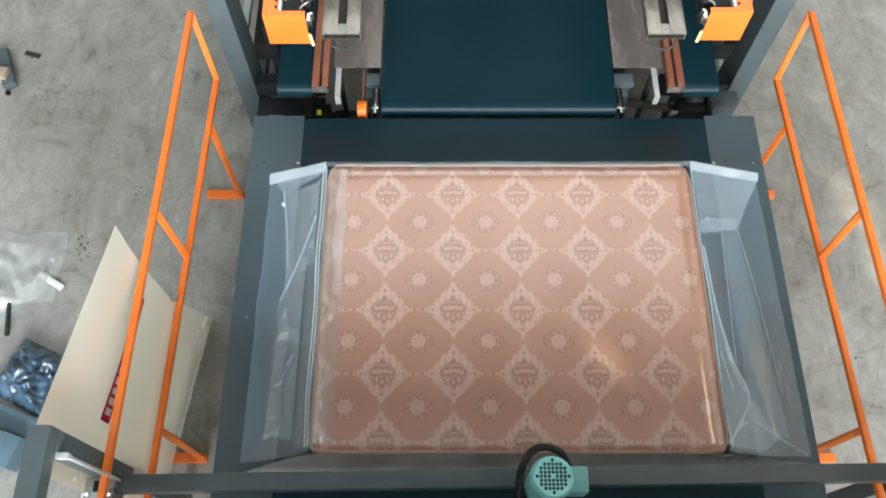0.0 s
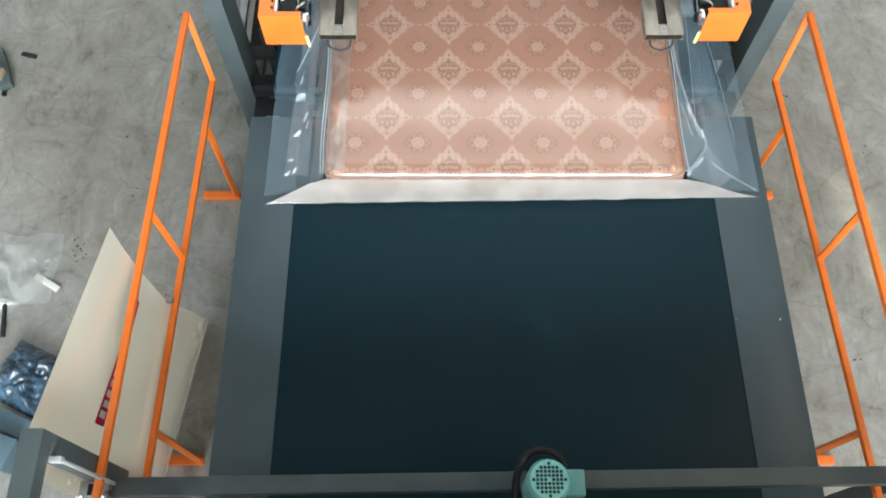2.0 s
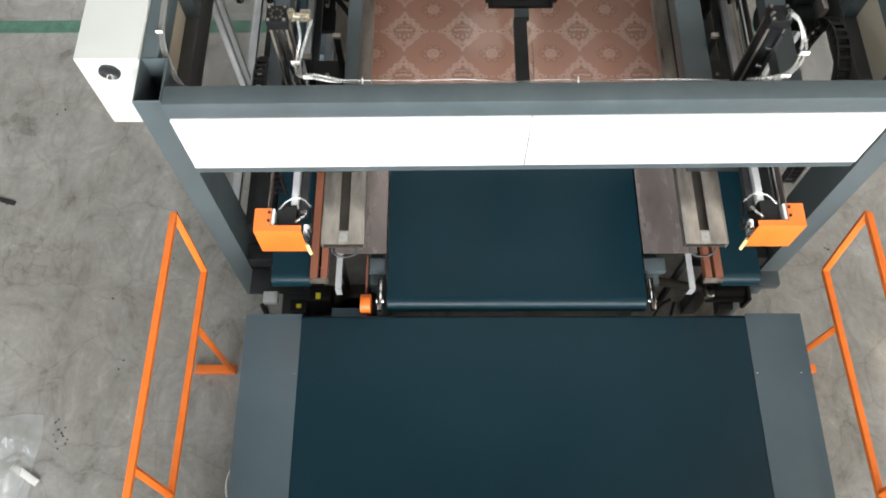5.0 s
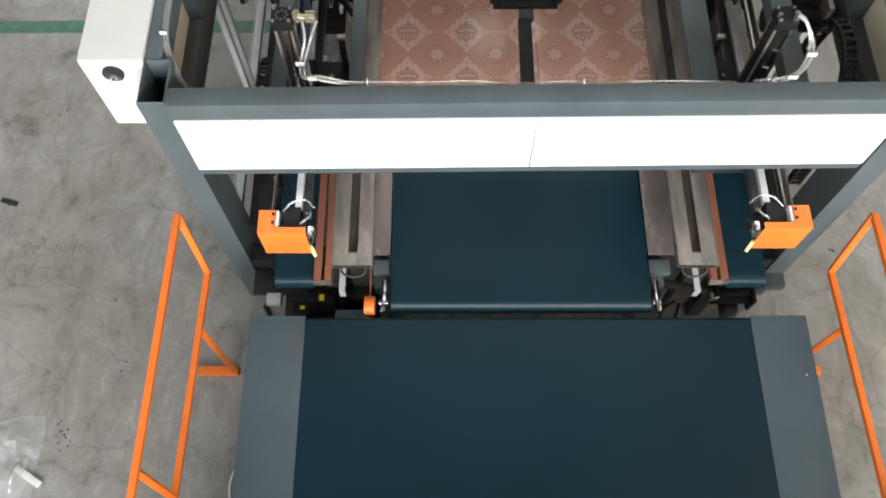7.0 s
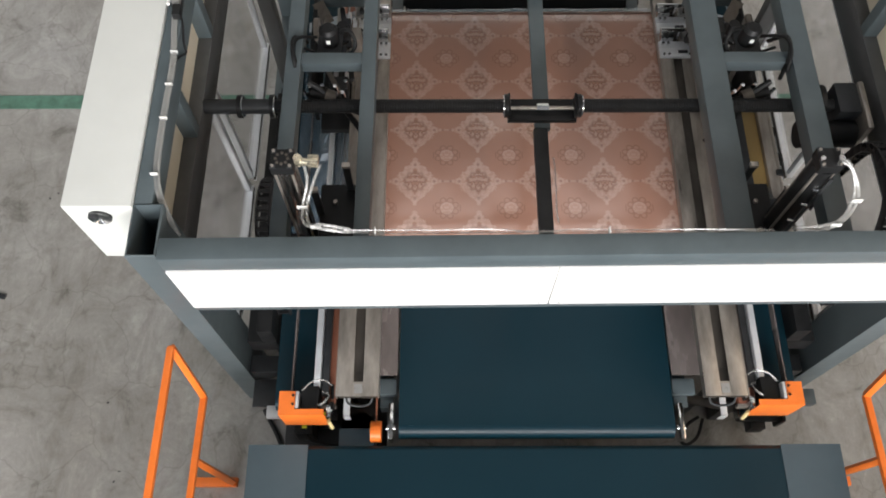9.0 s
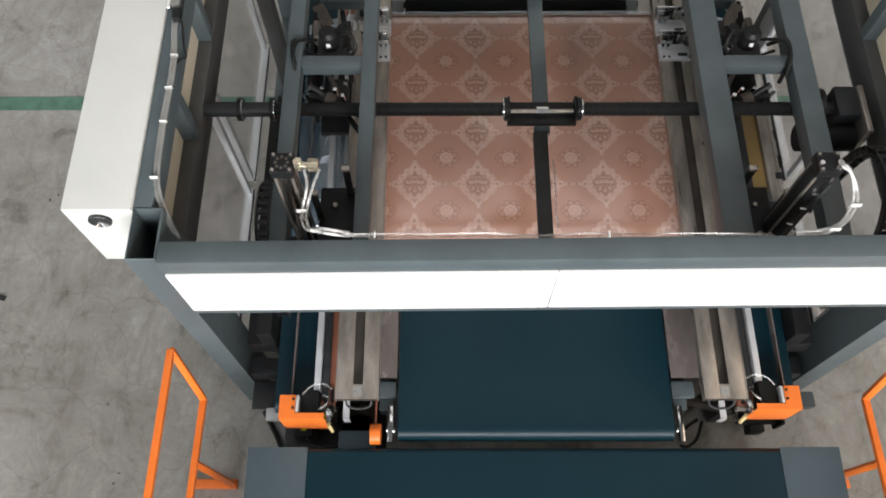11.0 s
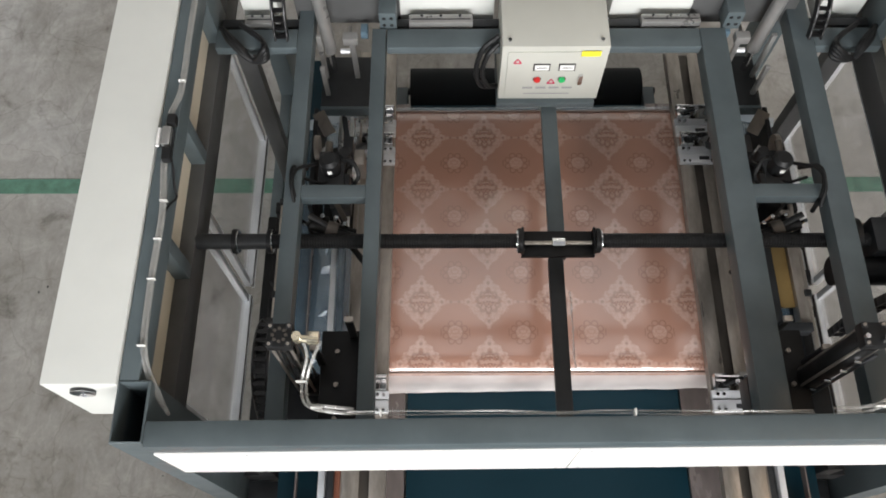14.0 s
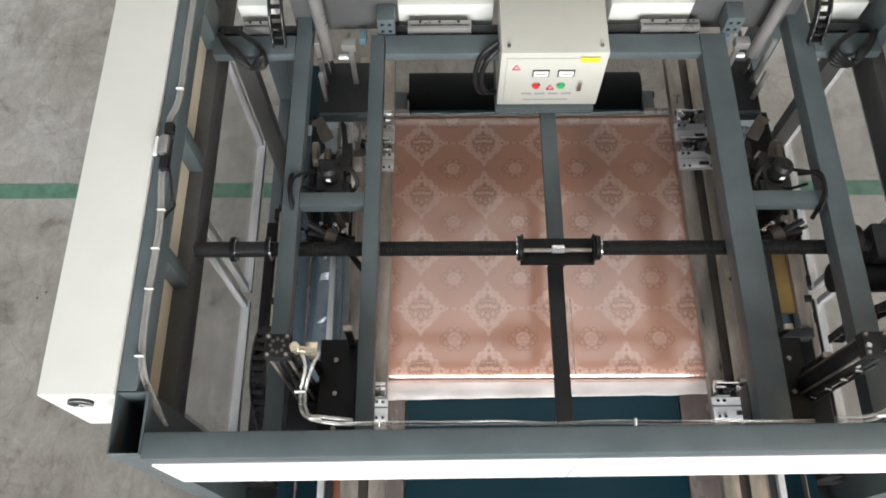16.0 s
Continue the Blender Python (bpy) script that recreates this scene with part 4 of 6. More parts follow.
def lift_unit(s):
    """Front lifting gear: cylinder, carriage and guide bars over a side belt."""
    X = lambda v: MID + s * v
    def bx(a, b, *r, **k): return box(min(X(a), X(b)), max(X(a), X(b)), *r, **k)
    u = thing("lift_unit", (X(0.85), 3.0, 1.3), "black front lifting carriage with a pneumatic cylinder", "lifting gear", "lifting gear")
    part("carriage", bx(0.715, 0.86, 2.79, 3.18, 1.30, 1.45, bevel=0.006), M_BLACK, u)
    part("carriage_plate", bx(0.70, 1.0, 2.79, 3.05, 1.20, 1.29, bevel=0.004), M_DARK, u)
    for y in (2.86, 2.98, 3.1):
        part("bolt", rod((X(0.80), y, 1.45), (X(0.80), y, 1.462), 0.009, seg=6), M_STEEL, u)
    # cylinder with square caps and tie rods
    cv, r, low = (0.91, 0.031, 1.36) if s < 0 else (0.858, 0.040, 1.30)
    cy = part("cylinder", rod((X(cv), 3.004, low + 0.02), (X(cv), 3.004, 1.90), r, seg=24), M_POLISH if s < 0 else M_BLACK, u, "grey aluminium air cylinder" if s < 0 else "black air cylinder")
    part("cylinder_cap", bx(cv - 0.038, cv + 0.038, 2.968, 3.042, 1.895, 1.94, bevel=0.006), M_BLACK, cy)
    part("cylinder_cap", bx(cv - 0.038, cv + 0.038, 2.968, 3.042, low - 0.02, low + 0.025, bevel=0.006), M_BLACK, cy)
    for dx in (-0.028, 0.028):
        for dy in (-0.028, 0.028):
            part("tie_rod", rod((X(cv) + dx, 3.005 + dy, low), (X(cv) + dx, 3.005 + dy, 1.947), 0.005, seg=8), M_STEEL, cy)
            part("cap_socket", bx(cv + dx - 0.009, cv + dx + 0.009, 3.005 + dy - 0.009, 3.005 + dy + 0.009, 1.940, 1.9415, bevel=0), M_DARK, cy)
    if s < 0:
        part("valve", join(rod((X(0.865), 2.995, 1.945), (X(0.79), 2.985, 1.945), 0.012, seg=12), rod((X(0.855), 2.995, 1.925), (X(0.855), 2.995, 1.965), 0.014, seg=12), bx(0.79, 0.825, 2.975, 3.012, 1.93, 1.955, bevel=0.003)), M_BRASS, u, "pale brass flow valve")
        for k in range(8):
            a = k * math.pi / 4
            part("cap_hole", rod((X(cv) + 0.020 * math.cos(a), 3.005 + 0.020 * math.sin(a), 1.9401), (X(cv) + 0.020 * math.cos(a), 3.005 + 0.020 * math.sin(a), 1.942), 0.0055, seg=8), M_GRIME, cy)
    else:
        part("valve", rod((X(cv + 0.02), 2.985, 1.94), (X(cv + 0.02), 2.985, 1.972), 0.011, seg=12), M_CHROME, u, "small chromed flow valve")
        part("plug", rod((X(cv - 0.03), 2.995, 1.94), (X(cv - 0.03), 2.995, 1.955), 0.008, seg=12), M_CHROME, u)
        for z in (1.46, 1.58, 1.70, 1.80):
            part("sensor_clip", rod((X(cv - 0.01), 2.962, z), (X(cv + 0.012), 2.958, z), 0.006, seg=8), M_CHROME, cy, "bright sensor clip")
        part("sensor_rail", bar((X(cv + 0.02), 2.958, 1.36), (X(cv + 0.02), 2.958, 1.88), 0.012, 0.008, 0.002), M_DARK, cy)
    for v, y in ((0.855, 3.06), (0.745, 3.16)):
        part("guide_bar", bar((X(v), y, 1.30), (X(v), y, 1.62), 0.026, 0.012, 0.002), M_DARK, u)
        part("bar_end", bx(v - 0.015, v + 0.015, y - 0.01, y + 0.01, 1.62, 1.635, bevel=0.002), M_STEEL, u)
    part("linear_rail", bx(0.69, 0.703, 2.79, 4.3, 1.38, 1.42, bevel=0.002), M_STEEL, u)
    for k in range(6):
        y = 2.9 + 0.23 * k
        part("rail_bolt", rod((X(0.697), y, 1.42), (X(0.697), y, 1.424), 0.006, seg=8), M_DARK, u)
    return u


def rear_lift(s):
    X = lambda v: MID + s * v
    def bx(a, b, *r, **k): return box(min(X(a), X(b)), max(X(a), X(b)), *r, **k)
    u = thing("rear_lift_unit", (X(0.85), 4.2, 1.25), "dark rear lifting plate with chromed cylinder and guide bars", "lifting gear", "rear lifting gear")
    part("plate", bx(0.72, 0.955, 4.26, 4.52, 1.26, 1.275, bevel=0.003), M_DARK, u)
    part("plate_lip", bx(0.72, 0.955, 4.245, 4.259, 1.22, 1.275, bevel=0.002), M_SLATE, u)
    part("back_shield", bx(0.60, 1.03, 4.523, 4.529, 1.502, 2.0, bevel=0.0), M_SHADE, u, "sheet behind the cylinder, shade put into its grey")
    part("cylinder", rod((X(0.905), 4.46, 1.40), (X(0.93), 4.48, 2.0), 0.027, seg=24), M_SATIN, u, "satin lifting cylinder")
    part("piston_rod", rod((X(0.905), 4.45, 1.275), (X(0.905), 4.46, 1.40), 0.014), M_CHROME, u)
    part("fitting", rod((X(0.86), 4.44, 1.42), (X(0.82), 4.44, 1.42), 0.012, seg=10), M_ALU, u)
    for v, y, z in ((0.935, 4.41, 1.56), (0.925, 4.32, 1.47)):
        part("guide_bar", bar((X(v), y, 1.275), (X(v), y, z), 0.020, 0.016, 0.003), M_SATIN, u)
    part("clevis", join(bx(0.775, 0.835, 4.39, 4.43, 1.52, 1.56, bevel=0.004), bar((X(0.80), 4.41, 1.275), (X(0.80), 4.41, 1.52), 0.022, 0.012, 0.002), rod((X(0.81), 4.43, 1.53), (X(0.81), 4.48, 1.53), 0.008, seg=8)), M_SATIN, u)
    part("sensor", bx(0.735, 0.765, 4.44, 4.49, 1.50, 1.54, bevel=0.004), M_GREYBLUE, u)
    return u


def gear_motor(s):
    X = lambda v: MID + s * v
    def bx(a, b, *r, **k): return box(min(X(a), X(b)), max(X(a), X(b)), *r, **k)
    g = thing("gear_motor", (X(0.85), 3.8, 1.57), "small black geared motor on the cross beam", "motor", "geared motors")
    part("body", join(rod((X(0.85), 3.80, 1.53), (X(0.85), 3.80, 1.60), 0.038, seg=24), rod((X(0.85), 3.80, 1.60), (X(0.85), 3.80, 1.615), 0.038, 0.026, seg=24), rod((X(0.80), 3.86, 1.50), (X(0.80), 3.86, 1.56), 0.022, seg=16)), M_BLACK, g)
    part("shaft_cap", rod((X(0.86), 3.838, 1.56), (X(0.86), 3.90, 1.56), 0.014, seg=12), M_GRIME, g)
    part("flange", join(bx(0.80, 0.90, 3.712, 3.88, 1.515, 1.53, bevel=0.003), bx(0.78, 0.80, 3.715, 3.78, 1.45, 1.53, bevel=0.003)), M_DARK, g)
    part("nameplate", bx(0.842, 0.858, 3.7605, 3.7635, 1.56, 1.58, bevel=0), M_PAPER, g)
    part("cable", hose([(X(0.80), 3.80, 1.6), (X(0.76), 3.78, 1.62), (X(0.74), 3.74, 1.58), (X(0.78), 3.72, 1.52)], 0.008), M_BLACK, g)
    part("counter_shaft", rod((X(0.93), 3.60, 1.46), (X(0.72), 3.55, 1.40), 0.022, seg=16), M_BLACK, g)
    part("coupling", rod((X(0.87), 3.59, 1.44), (X(0.83), 3.58, 1.43), 0.036, seg=16), M_GRIME, g)
    part("cable", hose([(X(0.93), 3.62, 1.5), (X(0.88), 3.60, 1.47), (X(0.80), 3.56, 1.40), (X(0.74), 3.50, 1.36), (X(0.70), 3.46, 1.30)], 0.012), M_BLACK, g)
    part("slide_block", bx(0.735, 0.775, 3.86, 3.93, 1.34, 1.46, bevel=0.004), M_STEEL, g)
    part("slide_block", bx(0.79, 0.83, 3.95, 4.03, 1.30, 1.40, bevel=0.004), M_DARK, g)
    part("sprocket", rod((X(0.93), 4.0, 1.36), (X(0.95), 4.0, 1.36), 0.05, seg=12), M_STEEL, g)
    return g


def skirt(s):
    X = lambda v: MID + s * v
    def bx(a, b, *r, **k): return box(min(X(a), X(b)), max(X(a), X(b)), *r, **k)
    k = thing("cable_tray", (X(1.2), 3.6, 0), "black cable tray with ducts beside the side belt", "cable tray", "cable trays")
    part("tray", bx(1.14, 1.27, 2.78, 4.0, 0.60, 0.72, bevel=0.004), M_BLACK, k)
    part("cover", bx(1.135, 1.20, 2.78, 4.0, 0.72, 0.86, bevel=0.004), M_BLACK, k)
    part("support", bar((X(1.2), 2.9, 0), (X(1.2), 2.9, 0.60), 0.05), M_DARK, k)
    part("support", bar((X(1.2), 3.9, 0), (X(1.2), 3.9, 0.60), 0.05), M_DARK, k)
    for j, y in enumerate((3.42, 3.58, 3.74, 3.92)):
        part("clip", bx(1.14, 1.19, y, y + 0.05, 0.86, 0.90 + 0.03 * (j % 2), bevel=0.004), M_BLACK, k)
    part("rod", rod((X(1.155), 3.1, 0.93), (X(1.155), 3.98, 0.93), 0.012), M_STEEL, k)
    for y in (3.12, 3.5, 3.95):
        part("rod_holder", bx(1.14, 1.17, y, y + 0.03, 0.86, 0.95, bevel=0.003), M_DARK, k)
    # base under the machine's mouth
    part("base_plate", bx(0.66, 1.14, 2.38, 2.62, 0.30, 0.34, bevel=0.003), M_DARK, k) if s < 0 else None
    part("gear_cover", bx(0.705, 0.865, 2.36, 2.44, 0.36, 0.50, bevel=0.005), M_GREYBLUE, k, "grey-blue gear cover") if s < 0 else None
    return k


def guide_set(s):
    """Slides, links and a second motor under the cross beam."""
    X = lambda v: MID + s * v
    def bx(a, b, *r, **k): return box(min(X(a), X(b)), max(X(a), X(b)), *r, **k)
    g = thing("slide_assembly", (X(0.9), 4.0, 1.2), "oily steel slides and links behind the cross beam", "slide", "slide assemblies")
    part("slide_bar", bx(0.875, 0.893, 3.76, 4.32, 1.10, 1.13, bevel=0.003), M_SATIN, g, "bright ground slide bar")
    part("slide_bar", bx(0.832, 0.846, 3.76, 4.32, 1.06, 1.10, bevel=0.003), M_ALU, g, "bright ground slide bar")
    part("slide_bar", bx(0.800, 0.808, 3.74, 4.32, 1.02, 1.05, bevel=0.002), M_STEEL, g)
    part("base_tray", bx(0.795, 0.964, 3.74, 4.24, 0.93, 0.96, bevel=0.004), M_BLACK, g)
    part("side_plate", bx(0.965, 0.985, 3.78, 4.26, 0.98, 1.26, bevel=0.004), M_BLACK, g)
    part("tilted_plate", bar((X(0.965), 4.23, 1.27), (X(0.915), 4.15, 1.22), 0.055, 0.006, 0.002), M_GRIME, g, "tilted steel catch plate")
    part("tilted_plate", bar((X(0.95), 4.06, 1.24), (X(0.90), 4.00, 1.23), 0.06, 0.006, 0.002), M_SATIN, g)
    part("carrier", bx(0.815, 0.90, 3.80, 3.87, 1.12, 1.20, bevel=0.006), M_DARK, g)
    part("carrier_block", bx(0.795, 0.835, 3.96, 4.02, 1.12, 1.20, bevel=0.005), M_SATIN, g, "machined slide block")
    part("sensor", bx(0.775, 0.80, 3.90, 3.94, 1.24, 1.31, bevel=0.003), M_PAPER, g, "white proximity sensor")
    part("link_arm", bar((X(0.86), 4.25, 1.20), (X(0.80), 3.86, 1.16), 0.024, 0.014, 0.003), M_DARK, g)
    part("link_arm", bar((X(0.92), 3.90, 1.26), (X(0.83), 3.74, 1.20), 0.022, 0.014, 0.003), M_GRIME, g)
    for v, y, z in ((0.86, 4.25, 1.21), (0.80, 3.86, 1.17), (0.825, 3.835, 1.20), (0.885, 3.835, 1.20), (0.815, 3.99, 1.20)):
        part("bolt", rod((X(v), y, z), (X(v), y, z + 0.014), 0.010, seg=8), M_CHROME, g)
    mo = part("motor", join(rod((X(0.945), 3.60, 1.39), (X(0.86), 3.625, 1.39), 0.042, seg=20), rod((X(0.87), 3.62, 1.39), (X(0.77), 3.60, 1.36), 0.026, seg=16)), M_BLACK, g, "black motor with a bright end bell")
    part("end_bell", rod((X(0.905), 3.60, 1.432), (X(0.905), 3.604, 1.444), 0.028, 0.012, seg=16), M_CHROME, mo)
    for k, (v, y) in enumerate(((0.96, 3.63), (0.935, 3.645), (0.83, 3.64), (0.80, 3.62), (0.885, 3.65))):
        part("fitting", rod((X(v), y, 1.40), (X(v), y - 0.012, 1.45 + 0.008 * (k % 3)), 0.008, seg=8), M_CHROME, mo)
    part("cable", hose([(X(0.95), 3.82, 1.50), (X(0.985), 3.78, 1.58), (X(0.985), 3.71, 1.60), (X(0.975), 3.66, 1.58), (X(0.965), 3.63, 1.50)], 0.009), M_BLACK, g)
    part("cable", hose([(X(0.91), 3.83, 1.52), (X(0.97), 3.76, 1.60), (X(0.98), 3.68, 1.61), (X(0.97), 3.62, 1.56)], 0.007), M_BLACK, g)
    part("cable", hose([(X(0.79), 3.86, 1.45), (X(0.83), 3.78, 1.51), (X(0.88), 3.74, 1.53), (X(0.95), 3.75, 1.55)], 0.006), M_BLACK, g)
    return g


def mouth_gear():
    """Drives and switches between the infeed table and the machine."""
    m = thing("drive_switch", (-0.70, 2.46, 0.34), "black switch boxes with yellow labels at the machine's mouth", "switch box")
    b = part("switch_box", box(-0.80, -0.715, 2.415, 2.485, 0.342, 0.50, 0.006), M_BLACK, m)
    part("label", box(-0.765, -0.742, 2.44, 2.46, 0.50, 0.5015, 0), M_LABEL, b, "small yellow warning label")
    b = part("switch_box", box(-0.705, -0.60, 2.47, 2.55, 0.342, 0.52, 0.006), M_BLACK, m)
    part("label", box(-0.672, -0.648, 2.478, 2.51, 0.52, 0.5215, 0), M_LABEL, b, "small yellow warning label")
    part("cable", hose([(-0.745, 2.425, 0.46), (-0.73, 2.40, 0.50), (-0.70, 2.385, 0.47), (-0.62, 2.38, 0.40), (-0.56, 2.39, 0.345)], 0.008), M_BLACK, m)
    part("junction_block", box(-0.96, -0.885, 2.515, 2.575, 0.342, 0.38, 0.006), M_ALU, m, "pale metal junction block")
    part("end_plate", join(box(-0.60, -0.43, 2.46, 2.62, 0.342, 0.36, 0.004), rod((-0.515, 2.46, 0.342), (-0.515, 2.46, 0.36), 0.085, seg=28)), M_GRIME, m, "rounded grimy base plate")
    d = thing("belt_drive_motor", (1.30, 2.53, 0.3), "black belt drive motor on a bracket beside the side belt", "motor")
    mo = part("motor", rod((1.225, 2.515, 0.50), (1.40, 2.515, 0.50), 0.048, seg=24), M_BLACK, d)
    part("flange", box(1.40, 1.42, 2.455, 2.575, 0.44, 0.56, 0.006), M_BLACK, mo)
    part("collar", box(1.205, 1.245, 2.475, 2.535, 0.51, 0.56, 0.006), M_CHROME, mo, "bright shaft collar")
    part("gearbox", box(1.29, 1.36, 2.44, 2.52, 0.38, 0.47, 0.01), M_DARK, mo)
    part("bracket", box(1.42, 1.57, 2.535, 2.605, 0.50, 0.56, 0.004), M_SLATE, d)
    part("stand", bar((1.46, 2.57, 0), (1.46, 2.57, 0.499), 0.05), M_SLATE, d)
    part("shaft", rod((0.95, 2.585, 0.50), (1.205, 2.53, 0.51), 0.022, seg=16), M_GRIME, d)
    for x0, x1 in ((-0.40, -0.325), (0.885, 0.985)):
        g = thing("belt_bracket", (x0, 2.63, 0.66), "pale grey-blue bracket at the belt's side", "bracket", "belt brackets")
        part("bracket", join(box(x0, x1, 2.545, 2.615, 0.66, 0.70, 0.006), box(x0 + 0.01, x1 - 0.01, 2.56, 2.60, 0.62, 0.659, 0.003)), M_SLATE, g)


for side in (-1, 1):
    lift_unit(side)
    rear_lift(side)
    gear_motor(side)
    guide_set(side)
    skirt(side)
mouth_gear()

energy_chain([(-0.80, 2.86, 0.90), (-0.80, 2.88, 1.2), (-0.80, 2.98, 1.42), (-0.80, 3.12, 1.46), (-0.80, 3.24, 1.36), (-0.80, 3.28, 1.05), (-0.80, 3.28, 0.88)], "black plastic energy chain bent over the lifting gear")
energy_chain([(1.49, 2.86, 1.0), (1.49, 2.88, 1.38), (1.49, 2.99, 1.60), (1.49, 3.13, 1.66), (1.49, 3.27, 1.57), (1.49, 3.32, 1.25), (1.49, 3.32, 0.95)], "black plastic energy chain in a wide arc")
energy_chain([(-0.80, 4.36, 1.60), (-0.80, 4.42, 1.72), (-0.80, 4.52, 1.76), (-0.80, 4.62, 1.70), (-0.80, 4.66, 1.58)], "black plastic energy chain above the back beam")
energy_chain([(1.34, 4.36, 1.60), (1.34, 4.42, 1.72), (1.34, 4.52, 1.76), (1.34, 4.62, 1.70), (1.34, 4.66, 1.58)], "black plastic energy chain above the back beam")


def front_tabs():
    for x in (-0.535, 1.085):
        t = thing("guide_tab", (x, 2.45, 0.6), "bright steel guide tab below the press channel", "guide tab", "guide tabs")
        part("tab", join(box(x - 0.014, x + 0.014, 2.44, 2.444, 0.67, 0.74, 0.001), box(x - 0.014, x + 0.014, 2.445, 2.62, 0.735, 0.738, 0.001)), M_ALU, t)
        part("stay", bar((x, 2.6, 0.0), (x, 2.6, 0.733), 0.025), M_DARK, t)


front_tabs()


def back_gantry():
    """Cross slide behind the back beam, with pale covers and linear carriages."""
    g = thing("cross_slide", (MID, 4.5, 1.53), "cross slide with white covers and aluminium carriages", "cross slide")
    for x0, x1 in ((-0.98, -0.83), (-0.33, 0.06), (0.54, 0.98), (1.40, 1.58)):
        part("cover", box(x0, x1, 4.53, 4.66, 1.50, 1.64, 0.006), M_OFFWHITE, g, "white sheet metal cover")
    for x0, x1 in ((-1.06, -0.745), (-0.378, 0.893), (1.352, 1.60)):
        part("rail", box(x0, x1, 4.455, 4.495, 1.531, 1.56, 0.003), M_DARK, g)
    for x0, x1 in ((-0.29, -0.03), (0.66, 0.90), (-0.96, -0.82)):
        c = part("carriage", box(x0, x1, 4.445, 4.49, 1.56, 1.595, 0.004), M_SATIN, g, "bright aluminium linear carriage")
        part("groove", box(x0 + 0.01, x1 - 0.01, 4.462, 4.466, 1.595, 1.597, 0), M_DARK, c)
        for k in range(3):
            x = x0 + (x1 - x0) * (0.2 + 0.3 * k)
            part("screw", rod((x, 4.482, 1.595), (x, 4.482, 1.599), 0.006, seg=8), M_DARK, c)
    for x0, x1 in ((-0.41, -0.34), (0.99, 1.06)):
        p = part("end_plate", box(x0, x1, 4.438, 4.52, 1.56, 1.66, 0.004), M_SLATE, g)
        for dx in (0.02, 0.05):
            for z in (1.59, 1.63):
                part("hole", rod((x0 + dx, 4.437, z), (x0 + dx, 4.4385, z), 0.008, seg=12), M_BLACK, p)


back_gantry()


def cable(name, points, r, mat, label, category, group=""):
    return tagged(mesh_ob(name, hose(points, r), mat), label, category, group)


